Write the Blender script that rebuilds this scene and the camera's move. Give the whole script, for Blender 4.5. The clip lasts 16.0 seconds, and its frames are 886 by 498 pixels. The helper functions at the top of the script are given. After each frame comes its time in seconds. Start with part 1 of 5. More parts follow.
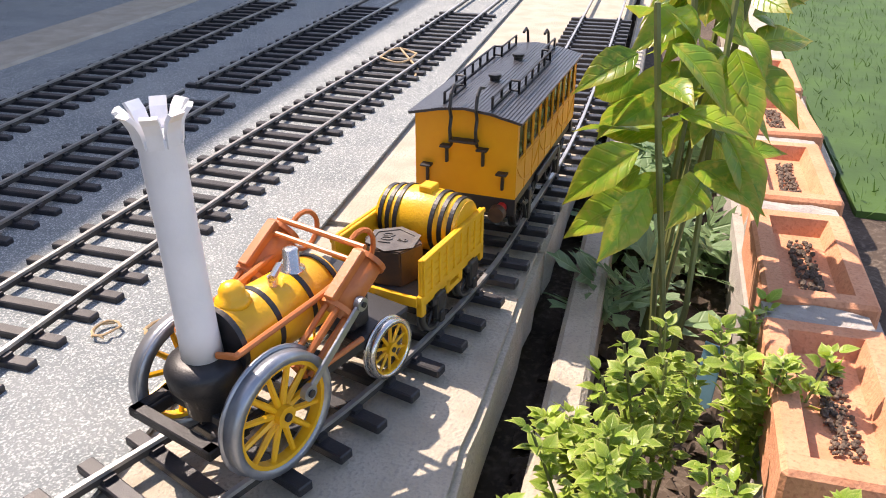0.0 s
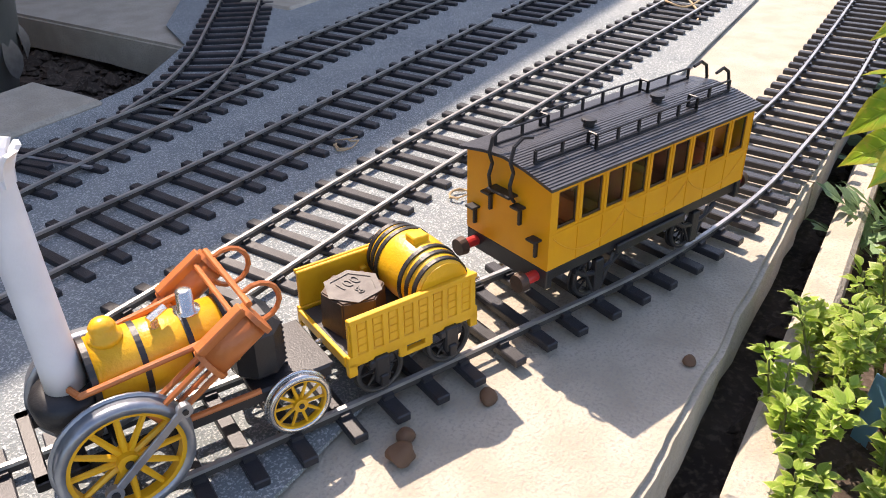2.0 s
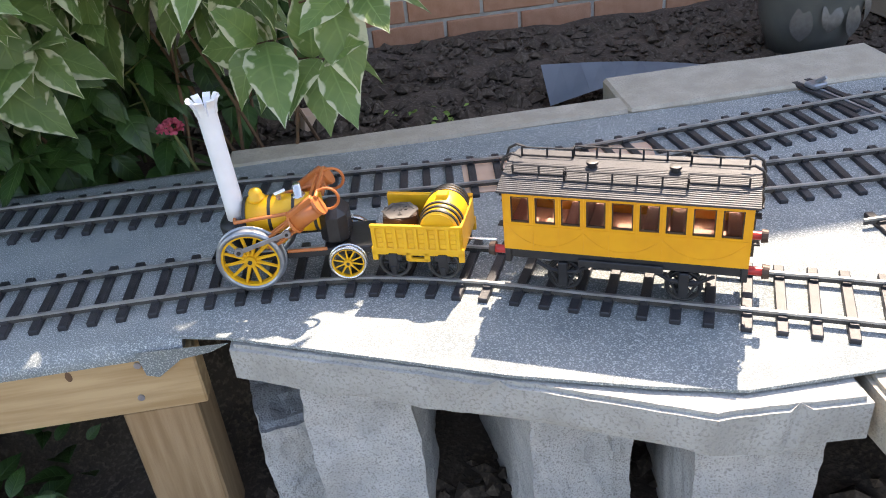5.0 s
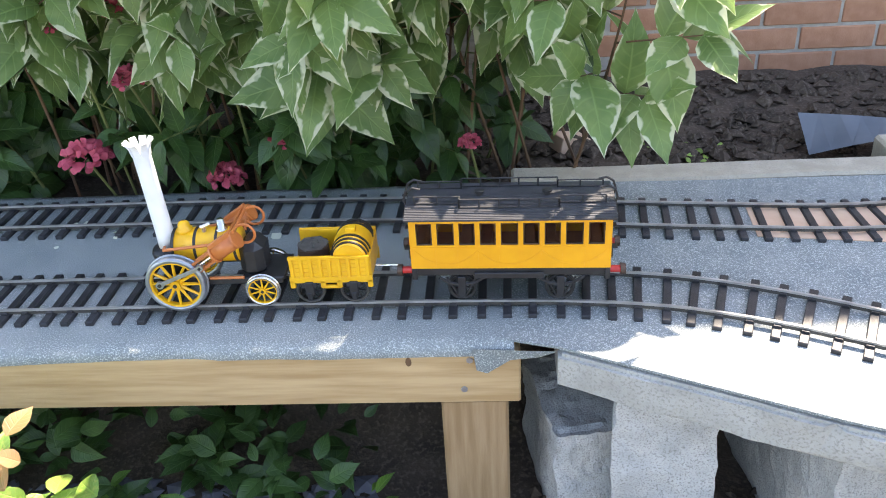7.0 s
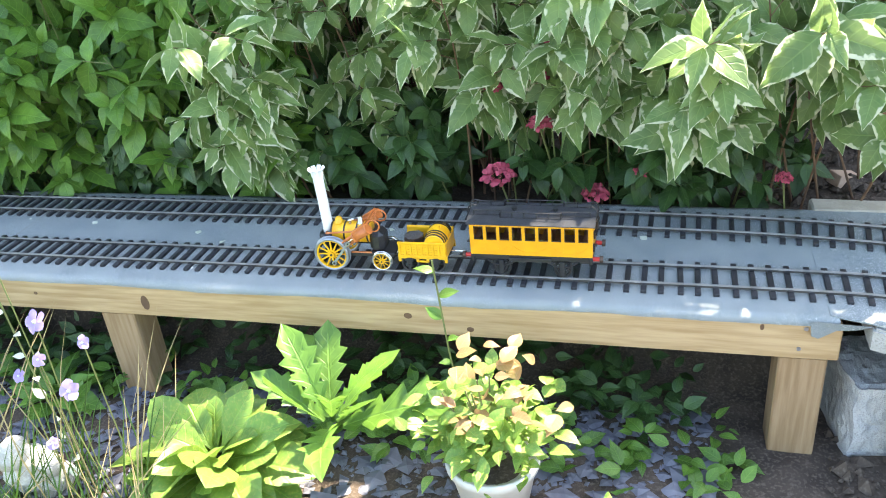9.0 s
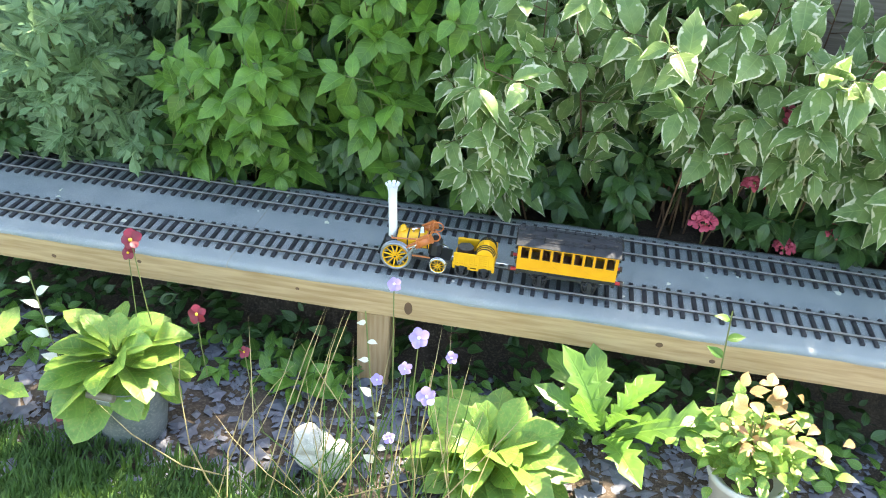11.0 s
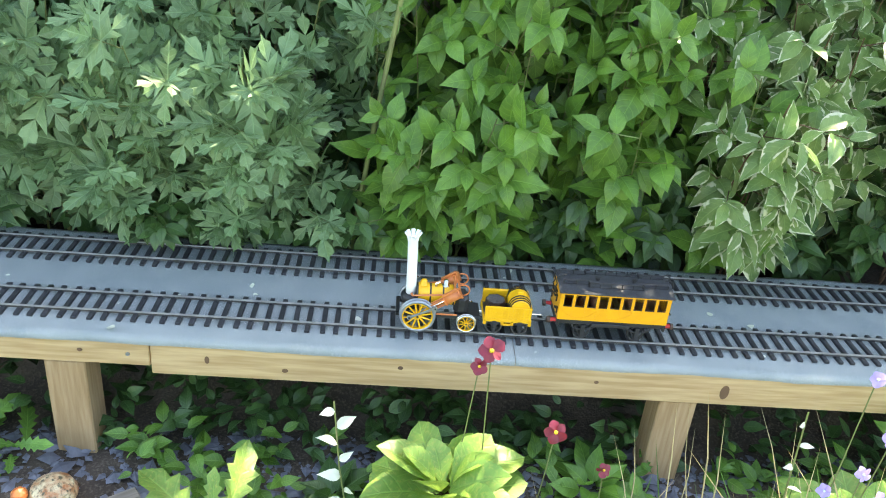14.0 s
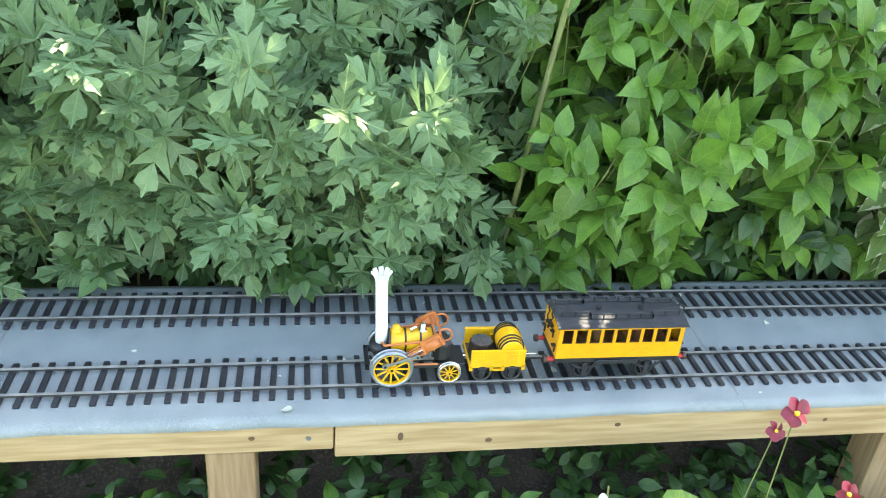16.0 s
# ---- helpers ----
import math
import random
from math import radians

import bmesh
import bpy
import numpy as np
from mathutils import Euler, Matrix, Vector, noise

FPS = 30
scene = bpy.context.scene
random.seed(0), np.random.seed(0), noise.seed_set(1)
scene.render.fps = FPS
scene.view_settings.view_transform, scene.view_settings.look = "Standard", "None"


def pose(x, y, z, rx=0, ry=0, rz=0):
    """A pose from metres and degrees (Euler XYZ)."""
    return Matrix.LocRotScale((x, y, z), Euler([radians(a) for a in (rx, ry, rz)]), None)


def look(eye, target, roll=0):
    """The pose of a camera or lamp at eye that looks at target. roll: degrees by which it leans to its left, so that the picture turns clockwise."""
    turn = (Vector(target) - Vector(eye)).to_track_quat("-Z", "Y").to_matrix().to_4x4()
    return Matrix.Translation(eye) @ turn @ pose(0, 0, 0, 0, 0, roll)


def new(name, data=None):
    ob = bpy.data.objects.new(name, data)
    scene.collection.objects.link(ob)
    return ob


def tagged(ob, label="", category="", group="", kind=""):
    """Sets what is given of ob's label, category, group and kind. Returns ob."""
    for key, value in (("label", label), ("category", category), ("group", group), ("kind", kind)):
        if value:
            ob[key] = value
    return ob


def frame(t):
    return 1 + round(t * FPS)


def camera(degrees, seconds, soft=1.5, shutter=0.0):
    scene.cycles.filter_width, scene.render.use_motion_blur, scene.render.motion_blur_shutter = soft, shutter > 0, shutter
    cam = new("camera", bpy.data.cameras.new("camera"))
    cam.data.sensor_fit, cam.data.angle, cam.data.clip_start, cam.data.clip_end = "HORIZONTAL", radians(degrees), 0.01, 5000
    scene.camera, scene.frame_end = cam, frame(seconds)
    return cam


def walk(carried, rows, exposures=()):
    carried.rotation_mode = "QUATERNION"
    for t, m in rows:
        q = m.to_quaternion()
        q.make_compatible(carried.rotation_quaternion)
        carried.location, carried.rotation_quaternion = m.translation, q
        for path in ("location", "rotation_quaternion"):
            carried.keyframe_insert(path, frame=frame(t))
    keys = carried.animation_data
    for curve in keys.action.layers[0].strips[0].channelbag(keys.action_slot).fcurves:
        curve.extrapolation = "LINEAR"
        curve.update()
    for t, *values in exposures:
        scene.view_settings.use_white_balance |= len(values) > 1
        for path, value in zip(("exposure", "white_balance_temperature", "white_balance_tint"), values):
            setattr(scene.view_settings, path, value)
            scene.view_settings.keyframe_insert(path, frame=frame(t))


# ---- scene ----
cam = camera(56.9, 16.0, soft=1.0)
PATH = [
    (0, (0.865, -0.755, 0.428), (2.589, -0.308, -0.483), 0.1),
    (0.5, (0.814, -0.747, 0.439), (2.494, -0.192, -0.494), -0.3),
    (1, (0.75, -0.748, 0.444), (2.366, -0.068, -0.517), -0.6),
    (1.5, (0.698, -0.753, 0.457), (2.262, 0.009, -0.529), -0.2),
    (2, (0.621, -0.745, 0.477), (2.086, 0.152, -0.548), -0.7),
    (2.5, (0.531, -0.74, 0.501), (1.873, 0.3, -0.555), -0.3),
    (3, (0.396, -0.807, 0.549), (1.553, 0.421, -0.526), 1.1),
    (3.2, (0.328, -0.849, 0.586), (1.397, 0.44, -0.508), 1.0),
    (5.3, (0.326, -1.086, 0.641), (0.377, 0.652, -0.348), -7.6),
    (5.5, (0.305, -1.111, 0.631), (0.335, 0.648, -0.321), -8.2),
    (6, (0.199, -1.131, 0.665), (0.245, 0.622, -0.297), -6.0),
    (6.5, (0.084, -1.114, 0.692), (0.086, 0.629, -0.286), -4.25),
    (7, (0.011, -1.109, 0.726), (-0.114, 0.618, -0.275), -3.6),
    (7.5, (-0.044, -1.185, 0.742), (-0.22, 0.558, -0.222), -3.0),
    (8, (-0.076, -1.384, 0.788), (-0.376, 0.367, -0.13), -3.7),
    (8.5, (-0.189, -1.582, 0.907), (-0.633, 0.137, -0.014), -5.6),
    (9, (-0.365, -1.775, 1.065), (-0.864, -0.09, 0.111), -5.8),
    (9.2, (-0.412, -1.875, 1.131), (-0.918, -0.193, 0.174), -5.7),
    (11.5, (-1.632, -2.224, 1.405), (-1.83, -0.531, 0.359), 5.5),
    (12, (-1.864, -2.308, 1.391), (-2.052, -0.612, 0.348), 4.5),
    (12.5, (-2.038, -2.242, 1.312), (-2.225, -0.526, 0.301), 4.2),
    (13, (-2.213, -2.094, 1.279), (-2.356, -0.351, 0.308), 3.4),
    (13.5, (-2.374, -1.996, 1.244), (-2.389, -0.228, 0.309), 4.6),
    (14, (-2.66, -1.882, 1.237), (-2.52, -0.12, 0.302), 6.0),
    (14.5, (-2.909, -1.835, 1.232), (-2.633, -0.087, 0.301), 6.6),
    (15, (-3.062, -1.738, 1.215), (-2.778, 0.008, 0.282), 6.5),
    (15.5, (-3.182, -1.601, 1.206), (-2.884, 0.146, 0.279), 5.5),
    (16, (-3.299, -1.501, 1.17), (-2.974, 0.224, 0.211), 5.0),
]

LIGHT = [(0, 1.16, 7400, 22), (3.2, 1.4, 7500, 20), (5.3, 2.08, 7750, 17), (7, 2.48, 7650, 15), (9, 2.85, 7500, 9), (12.5, 2.7, 7900, 6), (16, 3.1, 8100, 6)]
walk(cam, [(t, look(e, g, r)) for t, e, g, r in PATH], LIGHT)

# ---- world, sun ----
world = bpy.data.worlds.new("sky")
scene.world = world
world.use_nodes = True
sky = world.node_tree.nodes.new("ShaderNodeTexSky")
sky.sky_type = "NISHITA"
sky.sun_disc = False
sky.sun_elevation = radians(53)
sky.sun_rotation = radians(30)
world.node_tree.links.new(sky.outputs[0], world.node_tree.nodes["Background"].inputs[0])
world.node_tree.nodes["Background"].inputs[1].default_value = 0.15
sun = new("sun", bpy.data.lights.new("sun", "SUN"))
sun.data.energy, sun.data.angle, sun.data.color = 3.7, radians(0.6), (1.0, 0.95, 0.87)
sun.matrix_basis = look((0.63, 1.1, 1.68), (0, 0, 0))

# ---- materials ----
def mat(name, a, b=None, rough=0.6, metal=0.0, scale=40.0, fine=400.0, bump=0.15, c=None, island=0.0, thin=0.0, spec=0.5):
    """Two-scale procedural surface between colours a and b, with specks of c."""
    m = bpy.data.materials.new(name)
    m.use_nodes = True
    nt = m.node_tree
    n, l = nt.nodes, nt.links
    p = n["Principled BSDF"]
    b = b or tuple(x * 0.75 for x in a)
    tc = n.new("ShaderNodeTexCoord")
    n1, n2 = n.new("ShaderNodeTexNoise"), n.new("ShaderNodeTexNoise")
    for q, s in ((n1, scale), (n2, fine)):
        q.inputs["Scale"].default_value = s
        q.inputs["Detail"].default_value = 5
        l.new(tc.outputs["Object"], q.inputs["Vector"])
    r1 = n.new("ShaderNodeValToRGB")
    r1.color_ramp.elements[0].position, r1.color_ramp.elements[1].position = 0.35, 0.65
    r1.color_ramp.elements[0].color, r1.color_ramp.elements[1].color = (*a, 1), (*b, 1)
    l.new(n1.outputs[0], r1.inputs[0])
    out = r1.outputs[0]
    if c:
        r2 = n.new("ShaderNodeValToRGB")
        r2.color_ramp.elements[0].position, r2.color_ramp.elements[1].position = 0.5, 0.68
        l.new(n2.outputs[0], r2.inputs[0])
        mx = n.new("ShaderNodeMix")
        mx.data_type = "RGBA"
        l.new(r2.outputs[0], mx.inputs[0])
        l.new(out, mx.inputs[6])
        mx.inputs[7].default_value = (*c, 1)
        out = mx.outputs[2]
    if island:
        g = n.new("ShaderNodeNewGeometry")
        oi = n.new("ShaderNodeObjectInfo")
        ad = n.new("ShaderNodeMath")
        ad.operation = "ADD"
        l.new(g.outputs["Random Per Island"], ad.inputs[0])
        l.new(oi.outputs["Random"], ad.inputs[1])
        mr = n.new("ShaderNodeMapRange")
        mr.inputs["From Max"].default_value = 2.0
        mr.inputs["To Min"].default_value, mr.inputs["To Max"].default_value = 1 - island, 1 + island
        l.new(ad.outputs[0], mr.inputs[0])
        hs = n.new("ShaderNodeHueSaturation")
        l.new(mr.outputs[0], hs.inputs["Value"])
        l.new(out, hs.inputs["Color"])
        out = hs.outputs[0]
    l.new(out, p.inputs["Base Color"])
    p.inputs["Roughness"].default_value = rough
    p.inputs["Metallic"].default_value = metal
    p.inputs["Specular IOR Level"].default_value = spec
    if bump:
        bp = n.new("ShaderNodeBump")
        bp.inputs["Strength"].default_value = bump
        bp.inputs["Distance"].default_value = 0.002
        l.new(n2.outputs[0], bp.inputs["Height"])
        l.new(bp.outputs[0], p.inputs["Normal"])
    if thin:
        tr = n.new("ShaderNodeBsdfTranslucent")
        l.new(out, tr.inputs[0])
        ms = n.new("ShaderNodeMixShader")
        ms.inputs[0].default_value = thin
        l.new(p.outputs[0], ms.inputs[1])
        l.new(tr.outputs[0], ms.inputs[2])
        l.new(ms.outputs[0], n["Material Output"].inputs["Surface"])
    return m


def plank_mat(name, a, b, along=(1, 14, 14), s=6.0):
    m = mat(name, a, b, 0.7, scale=s, fine=60, bump=0.3, island=0.12)
    n, l = m.node_tree.nodes, m.node_tree.links
    mp = n.new("ShaderNodeMapping")
    mp.inputs["Scale"].default_value = along
    tc = [x for x in n if x.type == "TEX_COORD"][0]
    l.new(tc.outputs["Object"], mp.inputs[0])
    for q in [x for x in n if x.type == "TEX_NOISE"]:
        l.new(mp.outputs[0], q.inputs["Vector"])
    return m


FELT = mat("roofing_felt", (0.165, 0.192, 0.196), (0.225, 0.248, 0.246), 0.9, scale=11, fine=470, bump=1.0, c=(0.51, 0.53, 0.52))
CONC = mat("concrete", (0.37, 0.325, 0.25), (0.46, 0.41, 0.33), 0.9, scale=20, fine=300, bump=0.9, c=(0.33, 0.30, 0.25))
BLOCK = mat("grey_block", (0.40, 0.40, 0.39), (0.50, 0.49, 0.47), 0.95, scale=25, fine=350, bump=0.9, c=(0.25, 0.24, 0.23))
CEMENT = mat("grey_cement", (0.34, 0.33, 0.30), (0.43, 0.42, 0.39), 0.95, scale=18, fine=260, bump=1.0, c=(0.27, 0.26, 0.24))
TIMBER = plank_mat("treated_pine", (0.36, 0.225, 0.105), (0.50, 0.345, 0.185))
POSTWOOD = plank_mat("brown_pine", (0.27, 0.165, 0.08), (0.38, 0.25, 0.14), (14, 14, 1))
OLDWOOD = plank_mat("weathered_wood", (0.16, 0.13, 0.10), (0.25, 0.21, 0.17))
BROWNBOARD = mat("bare_board", (0.55, 0.36, 0.25), (0.62, 0.43, 0.31), 0.9, scale=20)
PLASTIC = mat("black_plastic", (0.014, 0.014, 0.017), (0.025, 0.025, 0.029), 0.46, scale=60, fine=900, bump=0.2, island=0.25)
RAIL = mat("steel_rail", (0.46, 0.45, 0.44), (0.32, 0.31, 0.30), 0.38, 0.55, scale=30)
RAILSIDE = mat("dark_rail_web", (0.08, 0.075, 0.07), (0.05, 0.046, 0.042), 0.55, 0.3, scale=50)
YELLOW = mat("yellow_paint", (0.78, 0.355, 0.010), (0.72, 0.315, 0.009), 0.42, scale=30, fine=500, bump=0.12)
YELLOW2 = mat("bright_yellow_paint", (0.80, 0.43, 0.016), (0.72, 0.36, 0.013), 0.38, scale=40, fine=300, bump=0.25)
ORANGE = mat("copper_orange_paint", (0.55, 0.17, 0.045), (0.46, 0.13, 0.035), 0.42, scale=40, fine=400, bump=0.15)
WHITE = mat("white_paint", (0.78, 0.78, 0.80), (0.72, 0.72, 0.74), 0.45, scale=30, fine=300, bump=0.12)
BLACK = mat("black_paint", (0.013, 0.013, 0.015), (0.022, 0.022, 0.024), 0.45, scale=60, fine=600, bump=0.15)
ROOFM = mat("dark_grey_roof", (0.035, 0.036, 0.042), (0.05, 0.051, 0.058), 0.38, scale=50, fine=300, bump=0.2)
STEEL = mat("grey_metal", (0.36, 0.38, 0.41), (0.26, 0.28, 0.31), 0.35, 0.7, scale=60, fine=300)
CHROME = mat("bright_metal", (0.68, 0.66, 0.62), (0.58, 0.56, 0.53), 0.22, 0.9, scale=60)
RED = mat("red_paint", (0.55, 0.03, 0.025), (0.42, 0.022, 0.02), 0.4)
RUST = mat("brown_iron", (0.075, 0.043, 0.03), (0.05, 0.032, 0.024), 0.5, 0.3, scale=80)
PEWTER = mat("worn_iron_top", (0.135, 0.125, 0.115), (0.095, 0.085, 0.08), 0.5, 0.4, scale=90)
INSIDE = mat("brown_interior", (0.46, 0.20, 0.12), (0.36, 0.15, 0.09), 0.6, scale=20)
SOIL = mat("dark_soil", (0.045, 0.031, 0.022), (0.085, 0.060, 0.043), 0.95, scale=14, fine=120, bump=1.0, c=(0.13, 0.10, 0.075))
DRYSOIL = mat("dry_soil", (0.17, 0.125, 0.09), (0.11, 0.08, 0.06), 0.95, scale=60, fine=300, bump=0.8, island=0.3)
SLATE = mat("slate_chip", (0.095, 0.095, 0.117), (0.145, 0.145, 0.172), 0.6, scale=30, fine=200, island=0.3)
BRICK = mat("terracotta_brick", (0.55, 0.23, 0.12), (0.62, 0.30, 0.17), 0.9, scale=25, fine=250, bump=0.6, c=(0.48, 0.20, 0.11), island=0.12)
WALLBR = mat("pale_red_brick", (0.36, 0.17, 0.10), (0.43, 0.22, 0.14), 0.9, scale=25, fine=250, bump=0.6, island=0.15)
MORTAR = mat("mortar", (0.42, 0.39, 0.35), (0.34, 0.31, 0.28), 0.95, scale=40, fine=300, bump=0.8)
STONE = mat("pale_stone", (0.55, 0.52, 0.46), (0.42, 0.40, 0.35), 0.9, scale=30, fine=200, bump=1.0, c=(0.65, 0.63, 0.58))
ZINC = mat("galvanised_zinc", (0.33, 0.37, 0.37), (0.24, 0.28, 0.28), 0.5, 0.4, scale=25, fine=120, c=(0.45, 0.46, 0.44))
GREYPOT = mat("grey_glazed_pot", (0.10, 0.105, 0.10), (0.14, 0.14, 0.13), 0.3, scale=15)
WHITEPOT = mat("cream_pot", (0.62, 0.60, 0.53), (0.54, 0.51, 0.45), 0.5, scale=20)
SHEET = mat("grey_sheet", (0.20, 0.235, 0.28), (0.25, 0.28, 0.32), 0.7, scale=10, fine=500)
TORT = mat("painted_shell", (0.30, 0.10, 0.03), (0.55, 0.45, 0.28), 0.45, scale=45, fine=120, bump=0.4, c=(0.07, 0.06, 0.03))
STRING = mat("tan_rubber", (0.50, 0.36, 0.20), (0.42, 0.29, 0.16), 0.7)
STEMM = mat("green_stem", (0.17, 0.20, 0.06), (0.12, 0.13, 0.045), 0.6, scale=20)
BARK = mat("brown_stem", (0.16, 0.085, 0.045), (0.10, 0.055, 0.03), 0.8, scale=30)
TAGM = mat("blue_label", (0.22, 0.45, 0.55), (0.18, 0.40, 0.50), 0.5)


def leaf_mat(name, a, b, rough=0.4, island=0.3, thin=0.35, edge=None, rib=1.5, tip=None, spots=None):
    """Leaf blade: u runs along the midrib, v from edge to edge; ribs, side veins and an uneven pale margin."""
    m = mat(name, a, b, rough, scale=22, fine=120, bump=0, island=island, thin=thin, c=spots)
    n, l = m.node_tree.nodes, m.node_tree.links
    p = n["Principled BSDF"]
    uv = n.new("ShaderNodeUVMap")
    sx = n.new("ShaderNodeSeparateXYZ")
    l.new(uv.outputs[0], sx.inputs[0])

    def op(kind, x, y=None, clamp=False):
        q = n.new("ShaderNodeMath")
        q.operation, q.use_clamp = kind, clamp
        for k, w in enumerate((x, y)):
            if w is None:
                continue
            if isinstance(w, (int, float)):
                q.inputs[k].default_value = w
            else:
                l.new(w, q.inputs[k])
        return q.outputs[0]

    av = op("ABSOLUTE", sx.outputs[1])
    mid = op("SUBTRACT", 1.0, op("MULTIPLY", av, 13.0), True)
    wave = op("SINE", op("MULTIPLY", op("SUBTRACT", sx.outputs[0], op("MULTIPLY", av, 0.20)), 44.0))
    side = op("MULTIPLY", op("SUBTRACT", wave, 0.72), 3.0, True)
    vein = op("MAXIMUM", mid, op("MULTIPLY", side, 0.45))
    src = p.inputs["Base Color"].links[0].from_socket

    def blend(fac, base, colour):
        q = n.new("ShaderNodeMix")
        q.data_type = "RGBA"
        l.new(fac, q.inputs[0])
        l.new(base, q.inputs[6])
        q.inputs[7].default_value = (*colour, 1)
        return q.outputs[2]

    out = blend(op("MULTIPLY", vein, 0.55), src, tuple(min(0.8, x * rib + 0.01) for x in a))
    if edge:
        tc = n.new("ShaderNodeTexCoord")
        nz = n.new("ShaderNodeTexNoise")
        nz.inputs["Scale"].default_value = 34.0
        l.new(tc.outputs["Object"], nz.inputs["Vector"])
        lim = op("ADD", av, op("MULTIPLY", op("SUBTRACT", nz.outputs[0], 0.5), 1.9))
        out = blend(op("MULTIPLY", op("SUBTRACT", lim, 0.80), 6.0, True), out, edge)
    if tip:
        out = blend(op("MULTIPLY", op("SUBTRACT", op("ADD", sx.outputs[0], av), 1.05), 1.1, True), out, tip)
    l.new(out, p.inputs["Base Color"])
    for q in n:
        if q.type == "BSDF_TRANSLUCENT":
            l.new(out, q.inputs[0])
    bp = n.new("ShaderNodeBump")
    bp.inputs["Strength"].default_value, bp.inputs["Distance"].default_value = 0.45, 0.003
    l.new(op("SUBTRACT", 1.0, vein), bp.inputs["Height"])
    l.new(bp.outputs[0], p.inputs["Normal"])
    return m


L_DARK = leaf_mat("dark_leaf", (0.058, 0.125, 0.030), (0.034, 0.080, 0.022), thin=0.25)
L_MID = leaf_mat("green_leaf", (0.165, 0.315, 0.050), (0.100, 0.215, 0.038), 0.36, 0.4, 0.4)
L_GREY = leaf_mat("bluegreen_leaf", (0.25, 0.38, 0.185), (0.165, 0.285, 0.115), 0.5, 0.4, 0.36, rib=1.25)
L_VAR = leaf_mat("variegated_leaf", (0.25, 0.36, 0.120), (0.165, 0.275, 0.085), 0.4, 0.3, 0.45, edge=(0.70, 0.71, 0.50), rib=1.35)
L_LIGHT = leaf_mat("lime_leaf", (0.21, 0.34, 0.06), (0.145, 0.265, 0.05), 0.42, 0.3, 0.3, rib=1.5, spots=(0.28, 0.34, 0.07))
L_BASIL = leaf_mat("yellowing_basil_leaf", (0.27, 0.40, 0.03), (0.12, 0.25, 0.025), 0.33, 0.4, 0.42, rib=1.3, tip=(0.42, 0.36, 0.05), spots=(0.36, 0.36, 0.05))
L_HERB = leaf_mat("herb_leaf", (0.30, 0.42, 0.05), (0.19, 0.31, 0.035), 0.4, 0.35, 0.3, tip=(0.50, 0.52, 0.14))
L_PINK = leaf_mat("reddish_leaf", (0.42, 0.22, 0.11), (0.34, 0.25, 0.10), 0.45, 0.25, 0.4)
GRASS = mat("lawn_grass", (0.075, 0.155, 0.027), (0.052, 0.11, 0.021), 0.6, scale=10, fine=100, island=0.4, thin=0.3)
DRY = mat("dry_straw", (0.45, 0.36, 0.18), (0.36, 0.30, 0.15), 0.7, scale=30, island=0.25, thin=0.2)
PINK = mat("pink_flower", (0.55, 0.09, 0.14), (0.45, 0.06, 0.10), 0.6, scale=80, island=0.3, thin=0.2)
PURPLE = mat("mauve_flower", (0.38, 0.28, 0.66), (0.48, 0.38, 0.72), 0.6, scale=60, island=0.2, thin=0.3)
WINE = mat("wine_flower", (0.15, 0.008, 0.025), (0.22, 0.014, 0.03), 0.5, scale=60, island=0.2, thin=0.08)
YELF = mat("yellow_eye", (0.75, 0.50, 0.03), rough=0.5)
WHITEF = mat("white_petal", (0.72, 0.72, 0.62), (0.62, 0.64, 0.50), 0.5, scale=60, island=0.15, thin=0.3)
GLASS = bpy.data.materials.new("window_glass")
GLASS.use_nodes = True
gp = GLASS.node_tree.nodes["Principled BSDF"]
gp.inputs["Transmission Weight"].default_value = 1.0
gp.inputs["Roughness"].default_value = 0.03
gp.inputs["IOR"].default_value = 1.2

# ---- mesh helpers ----
def finish(name, bm, material, parent=None, label="", smooth=False):
    me = bpy.data.meshes.new(name)
    bm.normal_update()
    bm.to_mesh(me)
    bm.free()
    for m in (material if isinstance(material, (list, tuple)) else [material]):
        me.materials.append(m)
    if smooth:
        for f in me.polygons:
            f.use_smooth = True
    ob = new(name, me)
    if parent:
        ob.parent = parent
    if label:
        ob["label"] = label
    return ob


def part(name, bm, material, parent, label="", smooth=False):
    return finish(name, bm, material, parent, label, smooth)


def empty(name, label, category, m=None, group=""):
    ob = new(name)
    ob.empty_display_size = 0.02
    if m is not None:
        ob.matrix_basis = m
    return tagged(ob, label, category, group)


def box(bm, x0, x1, y0, y1, z0, z1, bev=0.0, m=None):
    r = bmesh.ops.create_cube(bm, size=1, matrix=Matrix.LocRotScale(((x0 + x1) / 2, (y0 + y1) / 2, (z0 + z1) / 2), None, (abs(x1 - x0), abs(y1 - y0), abs(z1 - z0))))
    vs = r["verts"]
    if bev:
        es = list({e for v in vs for e in v.link_edges})
        q = bmesh.ops.bevel(bm, geom=es, offset=bev, segments=1, affect="EDGES")
        vs = list({v for f in q["faces"] for v in f.verts} | {v for v in vs if v.is_valid})
    if m is not None:
        bmesh.ops.transform(bm, matrix=m, verts=vs)
    return bm


def B(*a, **k):
    return box(bmesh.new(), *a, **k)


